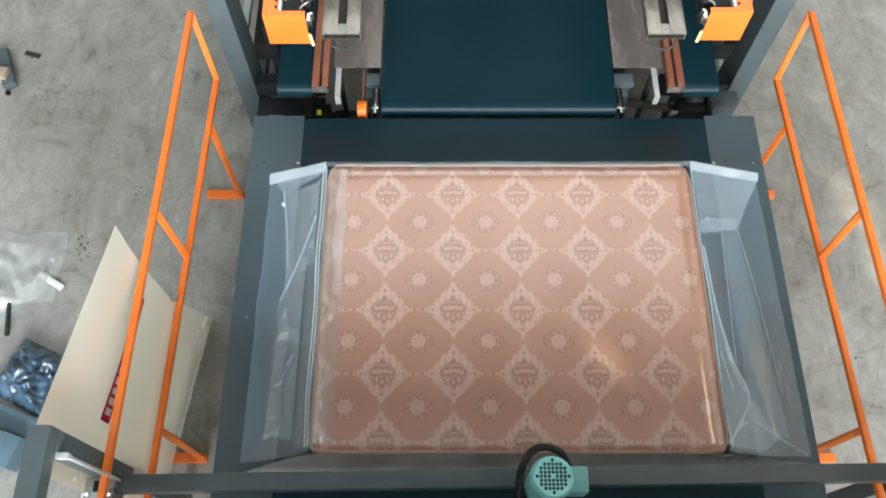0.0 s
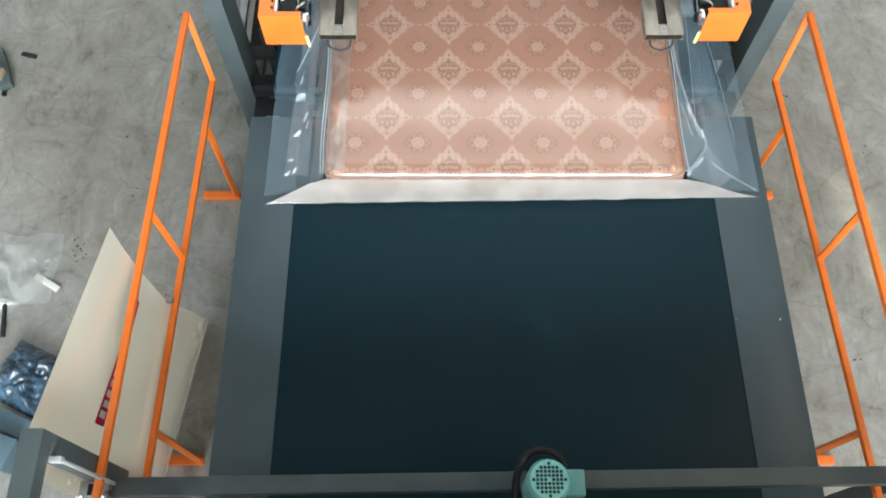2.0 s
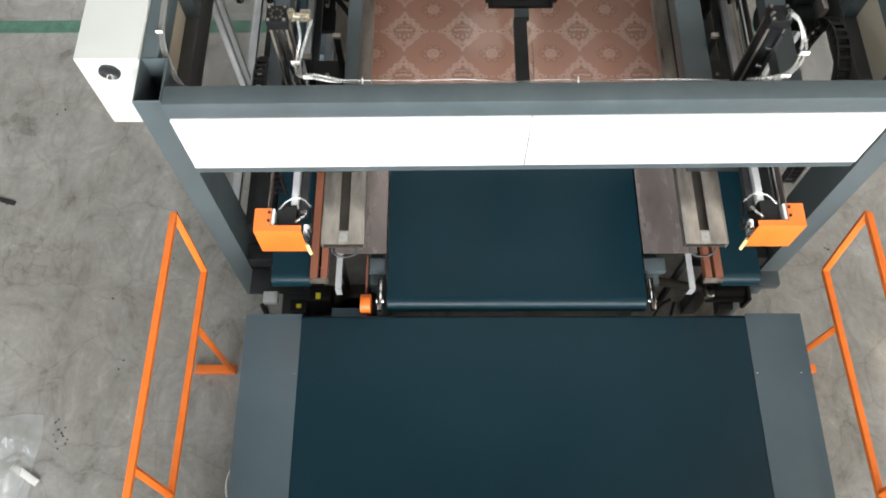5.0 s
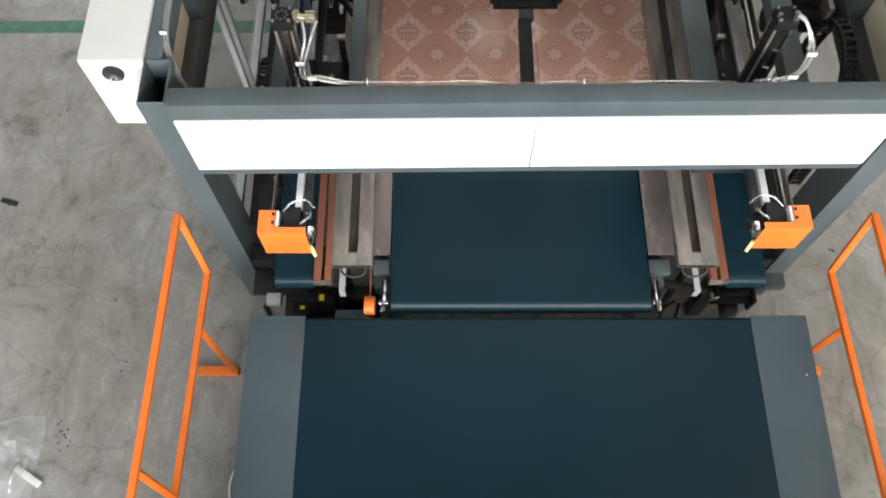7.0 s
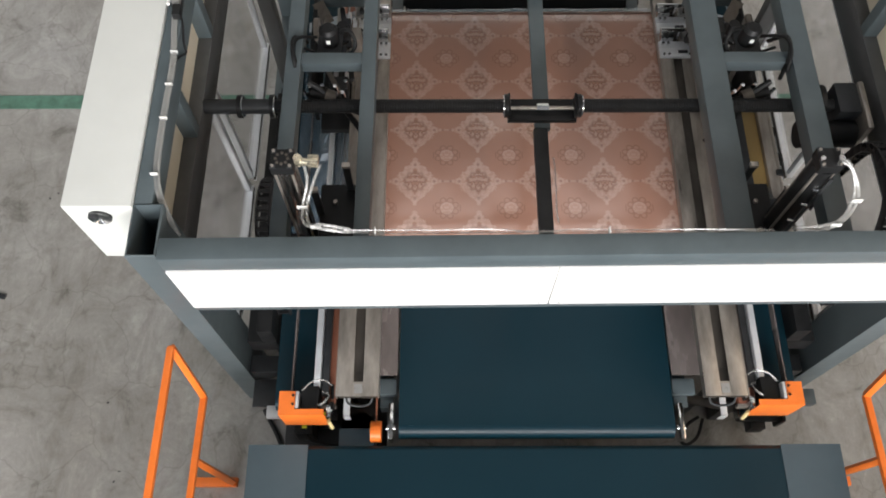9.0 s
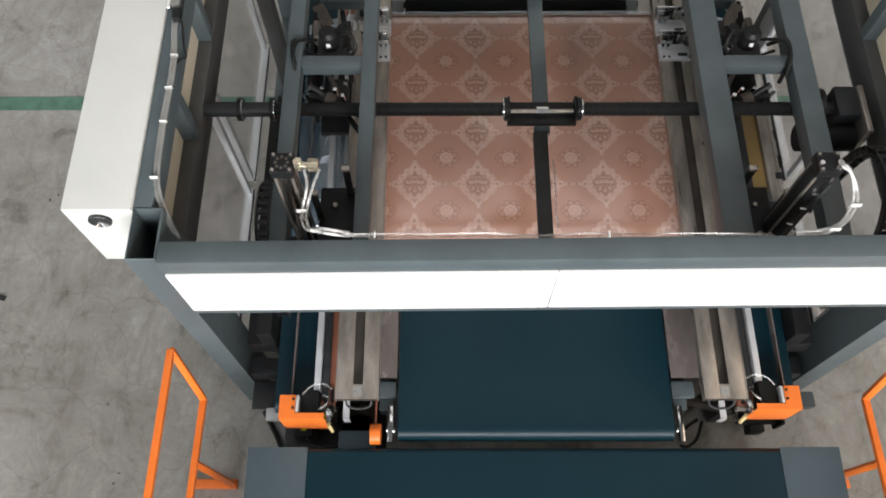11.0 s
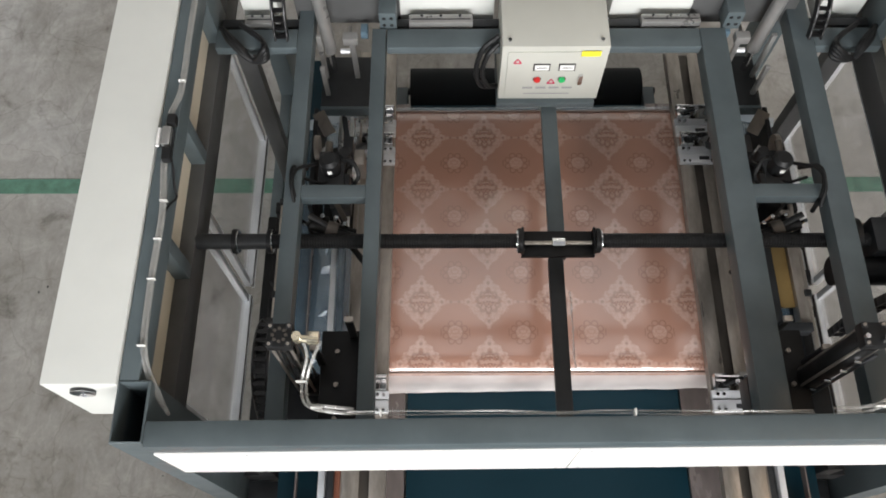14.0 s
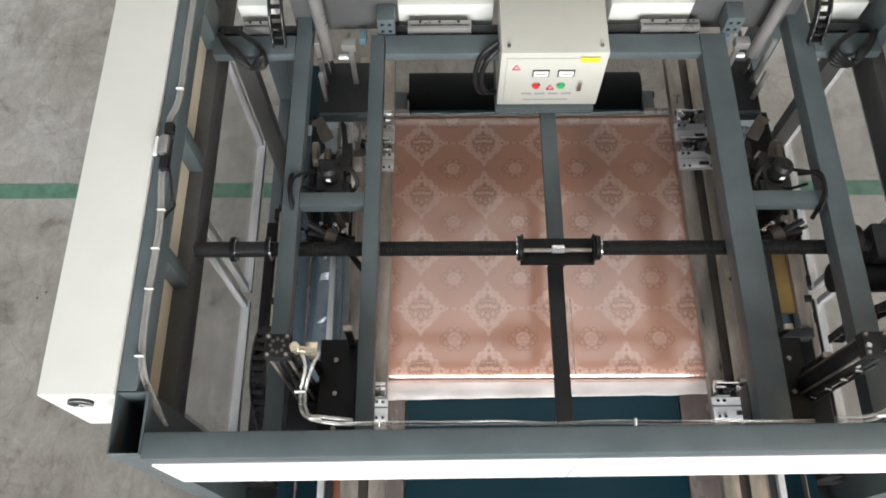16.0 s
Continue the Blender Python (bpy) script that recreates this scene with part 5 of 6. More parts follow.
def hoses():
    g = "clear air hoses"
    l = "bundle of clear air hose tied along the beam"
    for k in range(2):
        o = 0.014 * k
        cable("air_hose", [(-0.565 + 0.05 * k, 2.985, 1.93), (-0.565 + 0.02 * k, 2.96, 1.86), (-0.585 + o, 2.90, 1.80), (-0.57 + o, 2.83, 1.82), (-0.51, 2.80 + o, 1.845), (-0.42, 2.795 + o, 1.822)], 0.0055, M_TUBE, "clear air hose from the cylinder valve", "air hose", g)
        cable("air_hose", [(1.15, 2.985 - o, 1.97), (1.185, 2.965 - o, 1.95), (1.222 - o, 2.90, 1.89), (1.195 - o, 2.84, 1.845), (1.12, 2.80 + o, 1.832), (1.02, 2.795 + o, 1.822)], 0.0055, M_TUBE, "clear air hose from the cylinder valve", "air hose", g)
    for x, y, z in ((-0.592, 2.90, 1.80), (-0.535, 2.81, 1.835), (1.214, 2.88, 1.875), (1.15, 2.812, 1.836)):
        tagged(mesh_ob("cable_tie", box(x - 0.012, x + 0.022, y - 0.002, y + 0.002, z - 0.010, z + 0.010, 0.001), M_PAPER), "white cable tie round the air hoses", "cable tie", "cable ties")
    for k in range(2):
        rnd = random.Random(k)
        cable("air_hose", [(-0.44 + 0.155 * i, 2.790 + 0.008 * k + 0.006 * rnd.random(), 1.820 + 0.012 * rnd.random() + 0.004 * k) for i in range(10)], 0.0028, M_TUBE, l, "air hose", g)
    for x in (-0.34, 0.42):
        tagged(mesh_ob("cable_tie", box(x, x + 0.004, 2.786, 2.808, 1.815, 1.842, 0.0012), M_PAPER), "white cable tie round the air hoses", "cable tie", "cable ties")
    # along the left side beam
    for k in range(2):
        o = 0.012 * k
        cable("air_hose", [(-0.98, 2.80, 1.80 + o), (-1.03 + o, 2.86, 1.79), (-1.075 + o, 2.98, 1.84), (-1.085 + o, 3.2, 1.848), (-1.082 + o, 3.45, 1.85), (-1.10 + o, 3.62, 1.85), (-1.105 + o, 3.75, 1.86)], 0.0058, M_TUBE, "clear air hose along the side beam", "air hose", g)
        cable("air_hose", [(-1.105 + o, 3.75, 1.86), (-1.10 + o, 3.84, 1.86), (-1.082 + o, 3.95, 1.85), (-1.085 + o, 4.2, 1.848), (-1.085 + o, 4.6, 1.85), (-1.09 + o, 5.0, 1.85)], 0.0058, M_TUBE, "clear air hose along the side beam", "air hose", g)
    cable("sensor_cable", [(-1.09, 3.70, 1.85), (-1.07, 3.64, 1.84), (-1.068, 3.58, 1.80), (-1.062, 3.55, 1.78), (-1.068, 3.50, 1.82), (-1.08, 3.44, 1.845)], 0.004, M_BLACK, "thin black sensor cable", "cable")
    for y in (3.0, 3.22, 3.36, 3.5, 3.98):
        tagged(mesh_ob("cable_tie", box(-1.092, -1.066, y, y + 0.003, 1.84, 1.856, 0.001), M_PAPER), "white cable tie round the air hoses", "cable tie", "cable ties")
    v = thing("valve_block", (-1.10, 3.72, 1.84), "white pneumatic valve block with black coils", "valve")
    part("body", box(-1.108, -1.078, 3.70, 3.77, 1.862, 1.885, 0.004), M_SATIN, v)
    part("coil", box(-1.098, -1.068, 3.64, 3.688, 1.855, 1.885, 0.004), M_BLACK, v)
    part("coil", box(-1.098, -1.068, 3.782, 3.82, 1.855, 1.885, 0.004), M_BLACK, v)
    part("fitting", rod((-1.122, 3.70, 1.868), (-1.122, 3.77, 1.868), 0.007, seg=10), M_PAPER, v)
    part("foot", box(-1.115, -1.075, 3.70, 3.77, 1.84, 1.861, 0.002), M_DARK, v)
    # black cable bunch at the rear corners
    for sx, x in ((1, -1.0), (-1, 1.55)):
        for k in range(4):
            rnd = random.Random(10 + k)
            cable("cable_loop", [(x - 0.05 * sx, 4.42, 1.60), (x + 0.01 * k * sx, 4.33, 1.60 + 0.03 * rnd.random()), (x + 0.07 * sx + 0.02 * rnd.random(), 4.28, 1.57), (x + 0.14 * sx, 4.29, 1.57 + 0.02 * k), (x + 0.12 * sx, 4.35, 1.61), (x + 0.03 * sx, 4.42, 1.62)], 0.011, M_BLACK, "loop of black machine cable", "cable", "black cables")
    cable("box_cable", [(0.075, 4.34, 1.60), (0.03, 4.31, 1.56), (0.01, 4.29, 1.48), (0.03, 4.28, 1.40), (0.075, 4.30, 1.36)], 0.011, M_BLACK, "black cable loop beside the control box", "cable", "black cables")
    cable("box_cable", [(0.075, 4.36, 1.62), (0.01, 4.33, 1.57), (-0.015, 4.30, 1.47), (0.01, 4.29, 1.38), (0.075, 4.31, 1.35)], 0.011, M_BLACK, "black cable loop beside the control box", "cable", "black cables")
    # cables on the floor at the machine's mouth
    cable("floor_cable", [(-1.05, 2.64, 0.012), (-0.98, 2.52, 0.012), (-0.92, 2.42, 0.012), (-0.80, 2.36, 0.012), (-0.6, 2.33, 0.012), (-0.3, 2.3, 0.012)], 0.011, M_BLACK, "black cable lying on the floor", "cable", "black cables")
    cable("floor_cable", [(1.06, 2.50, 0.45), (1.0, 2.46, 0.46), (0.97, 2.40, 0.44), (1.0, 2.38, 0.42), (1.06, 2.42, 0.40), (1.09, 2.5, 0.42)], 0.008, M_BLACK, "loop of black cable hanging by the belt", "cable", "black cables")
    cable("earth_wire", [(-0.95, 1.95, 0.02), (-1.02, 1.9, 0.012), (-1.13, 1.74, 0.012), (-1.12, 1.6, 0.012), (-1.02, 1.5, 0.012), (-0.95, 1.48, 0.02)], 0.006, M_PAPER, "pale wire looping on the floor", "cable")


hoses()


def beam_film():
    b = thing("film_scrap", (0.30, 3.2, 1.30), "shred of crumpled clear film clinging to the centre beam", "film scrap")

    def at(u, v):
        y = 3.08 + 0.30 * v
        w = 0.050 + 0.010 * noise.noise(Vector((y * 9, 2.0, 1.0)))
        a = math.pi * (0.78 + 0.26 * u * (0.45 + 0.55 * abs(math.sin(9 * y))))
        k = (noise.noise(Vector((u * 5, y * 16, 7.0))) + 0.7 * noise.noise(Vector((u * 11, y * 40, 3.0)))) * 0.005
        return (0.292 - (w + k) * math.cos(a), y + 0.012 * noise.noise(Vector((u * 4, y * 6, 2.0))), 1.302 + (0.022 + k) * math.sin(a) - 0.035 * max(0.0, -math.sin(a)))
    part("film", sheet(24, 70, at), M_RUFFLE, b, smooth=60)


beam_film()


def spindle_motor():
    m = thing("spindle_motor", (1.5, 3.5, 1.4), "black motor with pale flange at the spindle's end", "motor")
    part("body", rod((1.30, 3.42, 1.42), (1.52, 3.42, 1.42), 0.055, seg=24), M_BLACK, m)
    part("flange", box(1.53, 1.555, 3.38, 3.60, 1.36, 1.53, 0.01), M_STEEL, m)
    part("gearbox", box(1.44, 1.53, 3.46, 3.60, 1.38, 1.52, 0.01), M_DARK, m)
    part("collar", rod((1.38, 3.55, 1.47), (1.40, 3.55, 1.47), 0.06, seg=24), M_BLACK, m)
    part("bracket", bar((1.50, 3.5, 1.36), (1.62, 3.5, 1.36), 0.05), M_SLATE, m)
    o = thing("ochre_board", (1.35, 3.65, 0.9), "ochre board lying in a grey frame", "board")
    part("board", box(1.30, 1.375, 3.46, 3.88, 0.90, 0.915, 0.002), M_OCHRE, o)
    part("frame", box(1.376, 1.42, 3.38, 3.92, 0.88, 0.94, 0.003), M_STEEL, o)
    part("frame", box(1.24, 1.298, 3.38, 3.92, 0.88, 0.95, 0.003), M_DARK, o)
    part("frame", box(1.24, 1.42, 3.34, 3.379, 0.88, 0.95, 0.003), M_DARK, o)


spindle_motor()


def floor_clutter():
    rnd = random.Random(8)
    # heap of waste film
    h = thing("waste_film", (-2.4, 1.8, 0), "heap of crumpled clear waste film on the floor", "waste film")

    def heap(cx, cy, w, d, hgt, seed):
        def at(u, v):
            x, y = cx + (u - 0.5) * w, cy + (v - 0.5) * d
            e = max(0.0, 1 - ((u - 0.5) ** 2 + (v - 0.5) ** 2) * 4)
            n = abs(noise.noise(Vector((x * 6 + seed, y * 6, seed)))) + 0.5 * abs(noise.noise(Vector((x * 15, y * 15 + seed, seed))))
            return (x + 0.06 * noise.noise(Vector((x * 5, y * 5, seed + 4))), y + 0.06 * noise.noise(Vector((x * 5, y * 5, seed + 9))), 0.006 + hgt * n * e)
        return sheet(36, 30, at)
    part("film", heap(-2.40, 1.83, 0.60, 0.42, 0.10, 2.0), M_SCRAP, h)
    part("film", heap(-2.52, 1.72, 0.42, 0.5, 0.16, 5.0), M_SCRAP, h)
    st = thing("plastic_strip", (-2.15, 1.73, 0), "white plastic strip lying on the floor", "strip")
    part("strip", bar((-2.225, 1.775, 0.014), (-2.085, 1.69, 0.014), 0.035, 0.012, 0.002), M_PAPER, st)
    b = thing("film_bundle", (-2.15, 1.2, 0), "bundle of blue and black plastic film", "bundle")

    def lump(u, v):
        x, y = (u - 0.5) * 0.36, (v - 0.5) * 0.34
        e = max(0.0, 1 - max(abs(u - 0.5), abs(v - 0.5)) ** 3 * 8)
        z = 0.004 + e * (0.12 + 0.05 * noise.noise(Vector((x * 14, y * 14, 1))) + 0.03 * noise.noise(Vector((x * 35, y * 35, 5))))
        return (-2.14 + x * 0.86 + y * 0.4, 1.19 + y * 0.86 - x * 0.4, z)
    part("film", sheet(40, 40, lump), M_BLUEFILM, b, smooth=60)
    c = thing("carton", (-2.12, 0.93, 0), "grey flattened carton on the floor", "carton")
    part("flap", bar((-2.26, 0.99, 0.05), (-2.04, 0.90, 0.05), 0.10, 0.01, 0.002), M_GREYBLUE, c)
    part("body", bar((-2.35, 0.86, 0.06), (-2.10, 0.78, 0.06), 0.16, 0.12, 0.004), M_GREYBLUE, c)
    r = thing("floor_rod", (-2.36, 1.5, 0), "dark rod lying on the floor", "rod")
    part("rod", rod((-2.36, 1.62, 0.012), (-2.33, 1.42, 0.012), 0.012), M_DARK, r)
    t = thing("tool_case", (-2.72, 3.15, 0), "grey-green tool case with a cardboard box", "tool case")
    part("case", bar((-2.78, 3.30, 0.03), (-2.66, 3.02, 0.03), 0.08, 0.05, 0.012), M_SLATE, t)
    part("carton", bar((-2.76, 3.10, 0.05), (-2.68, 3.09, 0.05), 0.075, 0.07, 0.003), M_CARD, t)
    k = thing("tool_bit", (-2.68, 2.99, 0), "small black cube on the floor", "bit")
    part("bit", box(-2.69, -2.665, 2.975, 3.0, 0, 0.02, 0.003), M_BLACK, k)
    # scraps and oil crumbs scattered on the concrete
    bm = bmesh.new()
    spots = [(-2.02, 1.93), (-2.0, 1.97), (-2.05, 2.02), (-1.98, 1.90), (-2.06, 1.92), (-2.0, 1.86), (-2.58, 3.28), (-1.9, 2.7), (-2.9, 3.6), (-3.0, 2.9), (-1.75, 2.3), (2.1, 3.0), (2.3, 2.1), (2.2, 1.3), (2.5, 2.6), (-3.1, 4.0), (-2.4, 3.9), (-1.6, 2.9), (-1.7, 3.6)]
    for x, y in spots:
        for _ in range(2):
            m = pose(x + rnd.uniform(-0.03, 0.03), y + rnd.uniform(-0.03, 0.03), 0.003, 0, 0, rnd.uniform(0, 180)) @ Matrix.Diagonal((rnd.uniform(0.004, 0.010), rnd.uniform(0.003, 0.006), 0.003, 1))
            bmesh.ops.create_icosphere(bm, subdivisions=1, radius=1, matrix=m)
    tagged(mesh_ob("floor_crumbs", bm, M_DARK), "dark crumbs scattered on the concrete floor", "crumbs", kind="stuff")
    tg = thing("tin_shred", (-2.58, 3.29, 0), "thin grey metal shred on the floor", "scrap")
    part("shred", bar((-2.64, 3.30, 0.005), (-2.54, 3.27, 0.005), 0.03, 0.006, 0.002), M_DARK, tg)


floor_clutter()

# ---------------------------------------------------------------- gate of the infeed with its motor


def infeed_gate():
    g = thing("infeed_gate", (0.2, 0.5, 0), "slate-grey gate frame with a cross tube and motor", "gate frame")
    for x in (-1.265, 1.85):
        part("post", bar((x, 0.545, 0), (x, 0.545, 1.53), 0.07), M_SLATE, g)
        part("top_beam", bar((x, 0.58, 1.565), (x, -1.2, 1.565), 0.07), M_SLATE, g)
        part("post", bar((x, -1.2, 0), (x, -1.2, 1.53), 0.07), M_SLATE, g)
        sl = part("slider", box(x - 0.055, x + 0.055, 0.43, 0.509, 0.95, 1.06, 0.008), M_SATIN, g, "grey cast slider block")
        part("socket", box(x - 0.022, x + 0.022, 0.455, 0.495, 1.06, 1.0615, 0), M_BLACK, sl)
        part("bolt", rod((x - 0.04, 0.445, 1.06), (x - 0.04, 0.445, 1.068), 0.008, seg=6), M_CHROME, sl)
        part("bolt", rod((x + 0.04, 0.445, 1.06), (x + 0.04, 0.445, 1.068), 0.008, seg=6), M_CHROME, sl)
    part("guide_rod", rod((-1.205, 0.50, 0.9), (-1.205, 0.50, 1.50), 0.007), M_ALU, g)
    part("rod_clip", box(-1.235, -1.195, 0.49, 0.51, 1.49, 1.52, 0.003), M_ALU, g)
    part("switch_plate", box(-1.345, -1.32, 0.40, 0.50, 0.98, 1.02, 0.003), M_PAPER, g)
    # added sheets, out of view, that keep window light off the near table and floor
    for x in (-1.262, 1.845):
        part("unseen_side_blocker", box(x - 0.002, x + 0.002, -1.16, 0.05, 0.05, 1.529, 0), M_SLATE, g)
    part("unseen_back_blocker", box(-1.23, 1.815, -1.2, -1.196, 1.25, 1.60, 0), M_SLATE, g)
    part("unseen_roof_blocker", box(-1.23, 1.815, -1.2, 0.05, 1.602, 1.606, 0), M_SLATE, g)
    part("cross_tube", bar((-1.22, 0.49, 1.0), (1.80, 0.535, 1.0), 0.065), M_SLATE, g)
    m = part("motor", join(rod((0.375, 0.47, 1.06), (0.375, 0.47, 1.28), 0.075, seg=28), rod((0.375, 0.47, 1.28), (0.375, 0.47, 1.31), 0.075, 0.065, seg=28)), M_TEAL, g, "turquoise geared motor with fan cowl")
    for i in range(-4, 5):
        for j in range(-4, 5):
            if (i * i + j * j) < 17 and (i * i + j * j) > 0:
                part("fan_hole", box(0.375 + i * 0.0135 - 0.005, 0.375 + i * 0.0135 + 0.005, 0.47 + j * 0.0135 - 0.005, 0.47 + j * 0.0135 + 0.005, 1.3095, 1.3112, 0), M_BLACK, m, smooth=0)
    part("terminal_box", box(0.44, 0.51, 0.43, 0.52, 1.10, 1.22, 0.006), M_TEAL, g)
    part("gearbox", box(0.29, 0.45, 0.40, 0.45, 0.96, 1.06, 0.01), M_BLACK, g)
    part("cable", hose([(0.45, 0.525, 1.17), (0.42, 0.565, 1.22), (0.36, 0.58, 1.25), (0.305, 0.56, 1.25), (0.275, 0.50, 1.20), (0.275, 0.44, 1.08)], 0.014), M_BLACK, g)


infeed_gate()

# ---------------------------------------------------------------- leaning panel


def leaning_panel():
    a, b = Vector((-1.232, 1.375, 1.41)), Vector((-1.395, 0.50, 1.41))
    c, d = Vector((-1.192, 1.31, 0.80)), Vector((-1.215, 0.42, 0.80))
    e, f = Vector((-1.25, 1.50, 0.003)), Vector((-1.37, 0.62, 0.003))
    p = thing("leaning_panel", (-1.3, 1.0, 0), "glossy cream sheet metal panel leaning on the guard rail", "panel")

    def at(u, v):
        """v from 0 on the floor past the rail at 0.56 to 1 at the top edge."""
        top, mid, low = a.lerp(b, u), c.lerp(d, u), e.lerp(f, u)
        k = v / 0.56 if v < 0.56 else (v - 0.56) / 0.44
        q = low.lerp(mid, k) if v < 0.56 else mid.lerp(top, k)
        if v < 0.56:
            q.x += 0.030 * math.sin(math.pi * k) + 0.012 * math.sin(5 * u + 1.5) * k * (1 - k)
        else:
            q.x -= 0.035 * math.sin(math.pi * k) * (0.3 + u) + 0.016 * math.sin(u * 9 + k * 2) * k * (1 - k)
        return q
    part("sheet", sheet(30, 36, at, 0.003), M_CREAM, p, smooth=60)
    n = (b - a).cross(c - a).normalized()
    if n.x < 0:
        n = -n

    def onface(u0, u1, v0, v1, name, mat, lift, label=""):
        bm = sheet(8, 2, lambda u, v: at(u0 + (u1 - u0) * u, 0.56 + 0.44 * (v0 + (v1 - v0) * v)) + n * lift, 0.001)
        return part(name, bm, mat, p, label)
    onface(0.12, 0.70, 0.36, 0.44, "sticker", M_MAGENTA, 0.004, "crimson sticker with pale print")
    for k in range(5):
        onface(0.46 + 0.045 * k, 0.49 + 0.045 * k, 0.375, 0.425, "print", M_PAPER, 0.006)
    part("clip", join(box(-1.20, -1.165, 1.305, 1.325, 0.80, 0.825, 0.001), box(-1.212, -1.20, 1.285, 1.345, 0.80, 0.826, 0.001)), M_SATIN, p)


leaning_panel()

# ---------------------------------------------------------------- mattress in its bag
MX0, MX1, MY0, MY1, MZ0, MZ1 = -0.525, 1.125, 0.63, 1.935, 0.748, 0.925
BX0, BX1, BY0, BY1 = -0.825, 1.505, 0.575, 1.985


def mattress():
    m = thing("bagged_mattress", ((MX0 + MX1) / 2, (MY0 + MY1) / 2, MZ0), "pink damask mattress wrapped in a clear plastic bag", "mattress")
    bm = bmesh.new()
    # soft block with rounded corners
    nx, ny = 44, 36
    r = 0.035

    def outline(u, v):
        x, y = MX0 + (MX1 - MX0) * u, MY0 + (MY1 - MY0) * v
        cx, cy = min(max(x, MX0 + r), MX1 - r), min(max(y, MY0 + r), MY1 - r)
        d = Vector((x - cx, y - cy))
        if x != cx and y != cy:
            lim = max(abs(d.x), abs(d.y))
            d = d.normalized() * lim
        return cx + d.x, cy + d.y

    def top(u, v):
        x, y = outline(u, v)
        e = min(u, 1 - u) * (MX1 - MX0)
        f = min(v, 1 - v) * (MY1 - MY0)
        edge = min(e, f)
        z = MZ1 - 0.022 * math.exp(-edge / 0.02)
        z += 0.0008 * math.cos(2 * math.pi * x / PX) * math.cos(2 * math.pi * y / PY)
        return (x, y, z)
    g = [[bm.verts.new(top(i / nx, j / ny)) for j in range(ny + 1)] for i in range(nx + 1)]
    for i in range(nx):
        for j in range(ny):
            bm.faces.new((g[i][j], g[i + 1][j], g[i + 1][j + 1], g[i][j + 1]))
    rim = [g[i][0] for i in range(nx)] + [g[nx][j] for j in range(ny)] + [g[i][ny] for i in range(nx, 0, -1)] + [g[0][j] for j in range(ny, 0, -1)]
    low = rim
    for k in range(1, 5):
        z = MZ1 - 0.022 - (MZ1 - MZ0 - 0.022) * k / 4
        bulge = 0.008 * math.sin(math.pi * k / 4)
        nxt = []
        for v in rim:
            c = Vector(((MX0 + MX1) / 2, (MY0 + MY1) / 2))
            d = (Vector((v.co.x, v.co.y)) - c).normalized() * bulge
            nxt.append(bm.verts.new((v.co.x + d.x, v.co.y + d.y, z)))
        for i in range(len(rim)):
            bm.faces.new((low[i], low[(i + 1) % len(rim)], nxt[(i + 1) % len(rim)], nxt[i]))
        low = nxt
    bm.faces.new(list(reversed(low)))
    loop = [Vector(v.co) for v in rim]
    part("mattress", bm, M_MATTRESS, m, "pink and tan damask mattress", smooth=60)
    for dz in (0.0, -0.13):
        pts = [q + Vector((0, 0, dz + 0.002)) for q in loop[::3]] + [loop[0] + Vector((0, 0, dz + 0.002))]
        part("piping", hose(pts, 0.0055, 8, 2), M_PIPING, m, "tan piping round the edge")
    # loose sides of the bag: clear lower layer, folded layers over it, bright creases
    def facet(a, b, c, d, seed, sag=0.0, puff=0.0, nu=16, nv=26):
        """Slack four-cornered piece of film: a-b near the mattress, d-c outside."""
        a, b, c, d = Vector(a), Vector(b), Vector(c), Vector(d)

        def at(u, v):
            q = (a.lerp(b, v)).lerp(d.lerp(c, v), u)
            bend = math.sin(math.pi * u)
            z = q.z - sag * bend + puff * bend * max(0.0, 1 - 3 * abs(noise.noise(Vector((q.x * 6 + seed, q.y * 2.2 + 0.7 * q.x, seed)))))
            rim = 4 * v * (1 - v)
            return (q.x + 0.007 * noise.noise(Vector((seed, q.y * 5, 0))) * u, q.y + 0.006 * noise.noise(Vector((q.x * 6, seed, 1))) * rim, max(z, 0.7465 + 0.003 * (seed % 3)))
        return sheet(nu, nv, at)

    def crease(points, r=0.0035):
        return part("bag_crease", hose(points, r, 6, 4), M_HEM, m)
    lx, rx, zt = MX0 - 0.004, MX1 + 0.004, MZ1 - 0.018
    loose = "loose clear film at the side"
    part("bag_flap", facet((lx, MY0, zt), (lx, MY1, zt), (-0.815, 1.93, 0.79), (-0.832, 0.615, 0.755), 1, 0.035, 0.006), M_FILM, m, loose, smooth=60)
    part("bag_flap", facet((rx, MY0, zt), (rx, MY1, zt), (1.48, 1.915, 0.79), (1.515, 0.64, 0.755), 2, 0.035, 0.006), M_FILM, m, loose, smooth=60)
    # film drawn from the top edge straight down to the table
    part("bag_wall", facet((lx, MY0 + 0.01, zt + 0.01), (lx, MY1 - 0.01, zt + 0.01), (lx - 0.085, MY1 - 0.05, 0.77), (lx - 0.085, MY0 + 0.04, 0.77), 4, 0.012, 0.012), M_WALLFILM, m, smooth=60)
    part("bag_wall", facet((rx, MY0 + 0.01, zt + 0.01), (rx, MY1 - 0.01, zt + 0.01), (rx + 0.03, MY1 - 0.06, 0.80), (rx + 0.06, MY0 + 0.06, 0.76), 5, 0.02, 0.010), M_WALLFILM, m, smooth=60)
    # folded layers of the one side
    part("bag_fold", facet((-0.548, 1.90, 0.905), (-0.545, 1.925, 0.925), (-0.800, 1.925, 0.825), (-0.744, 1.84, 0.80), 7, 0.01, 0.004, 12, 8), M_FILM_FOLD, m, smooth=60)
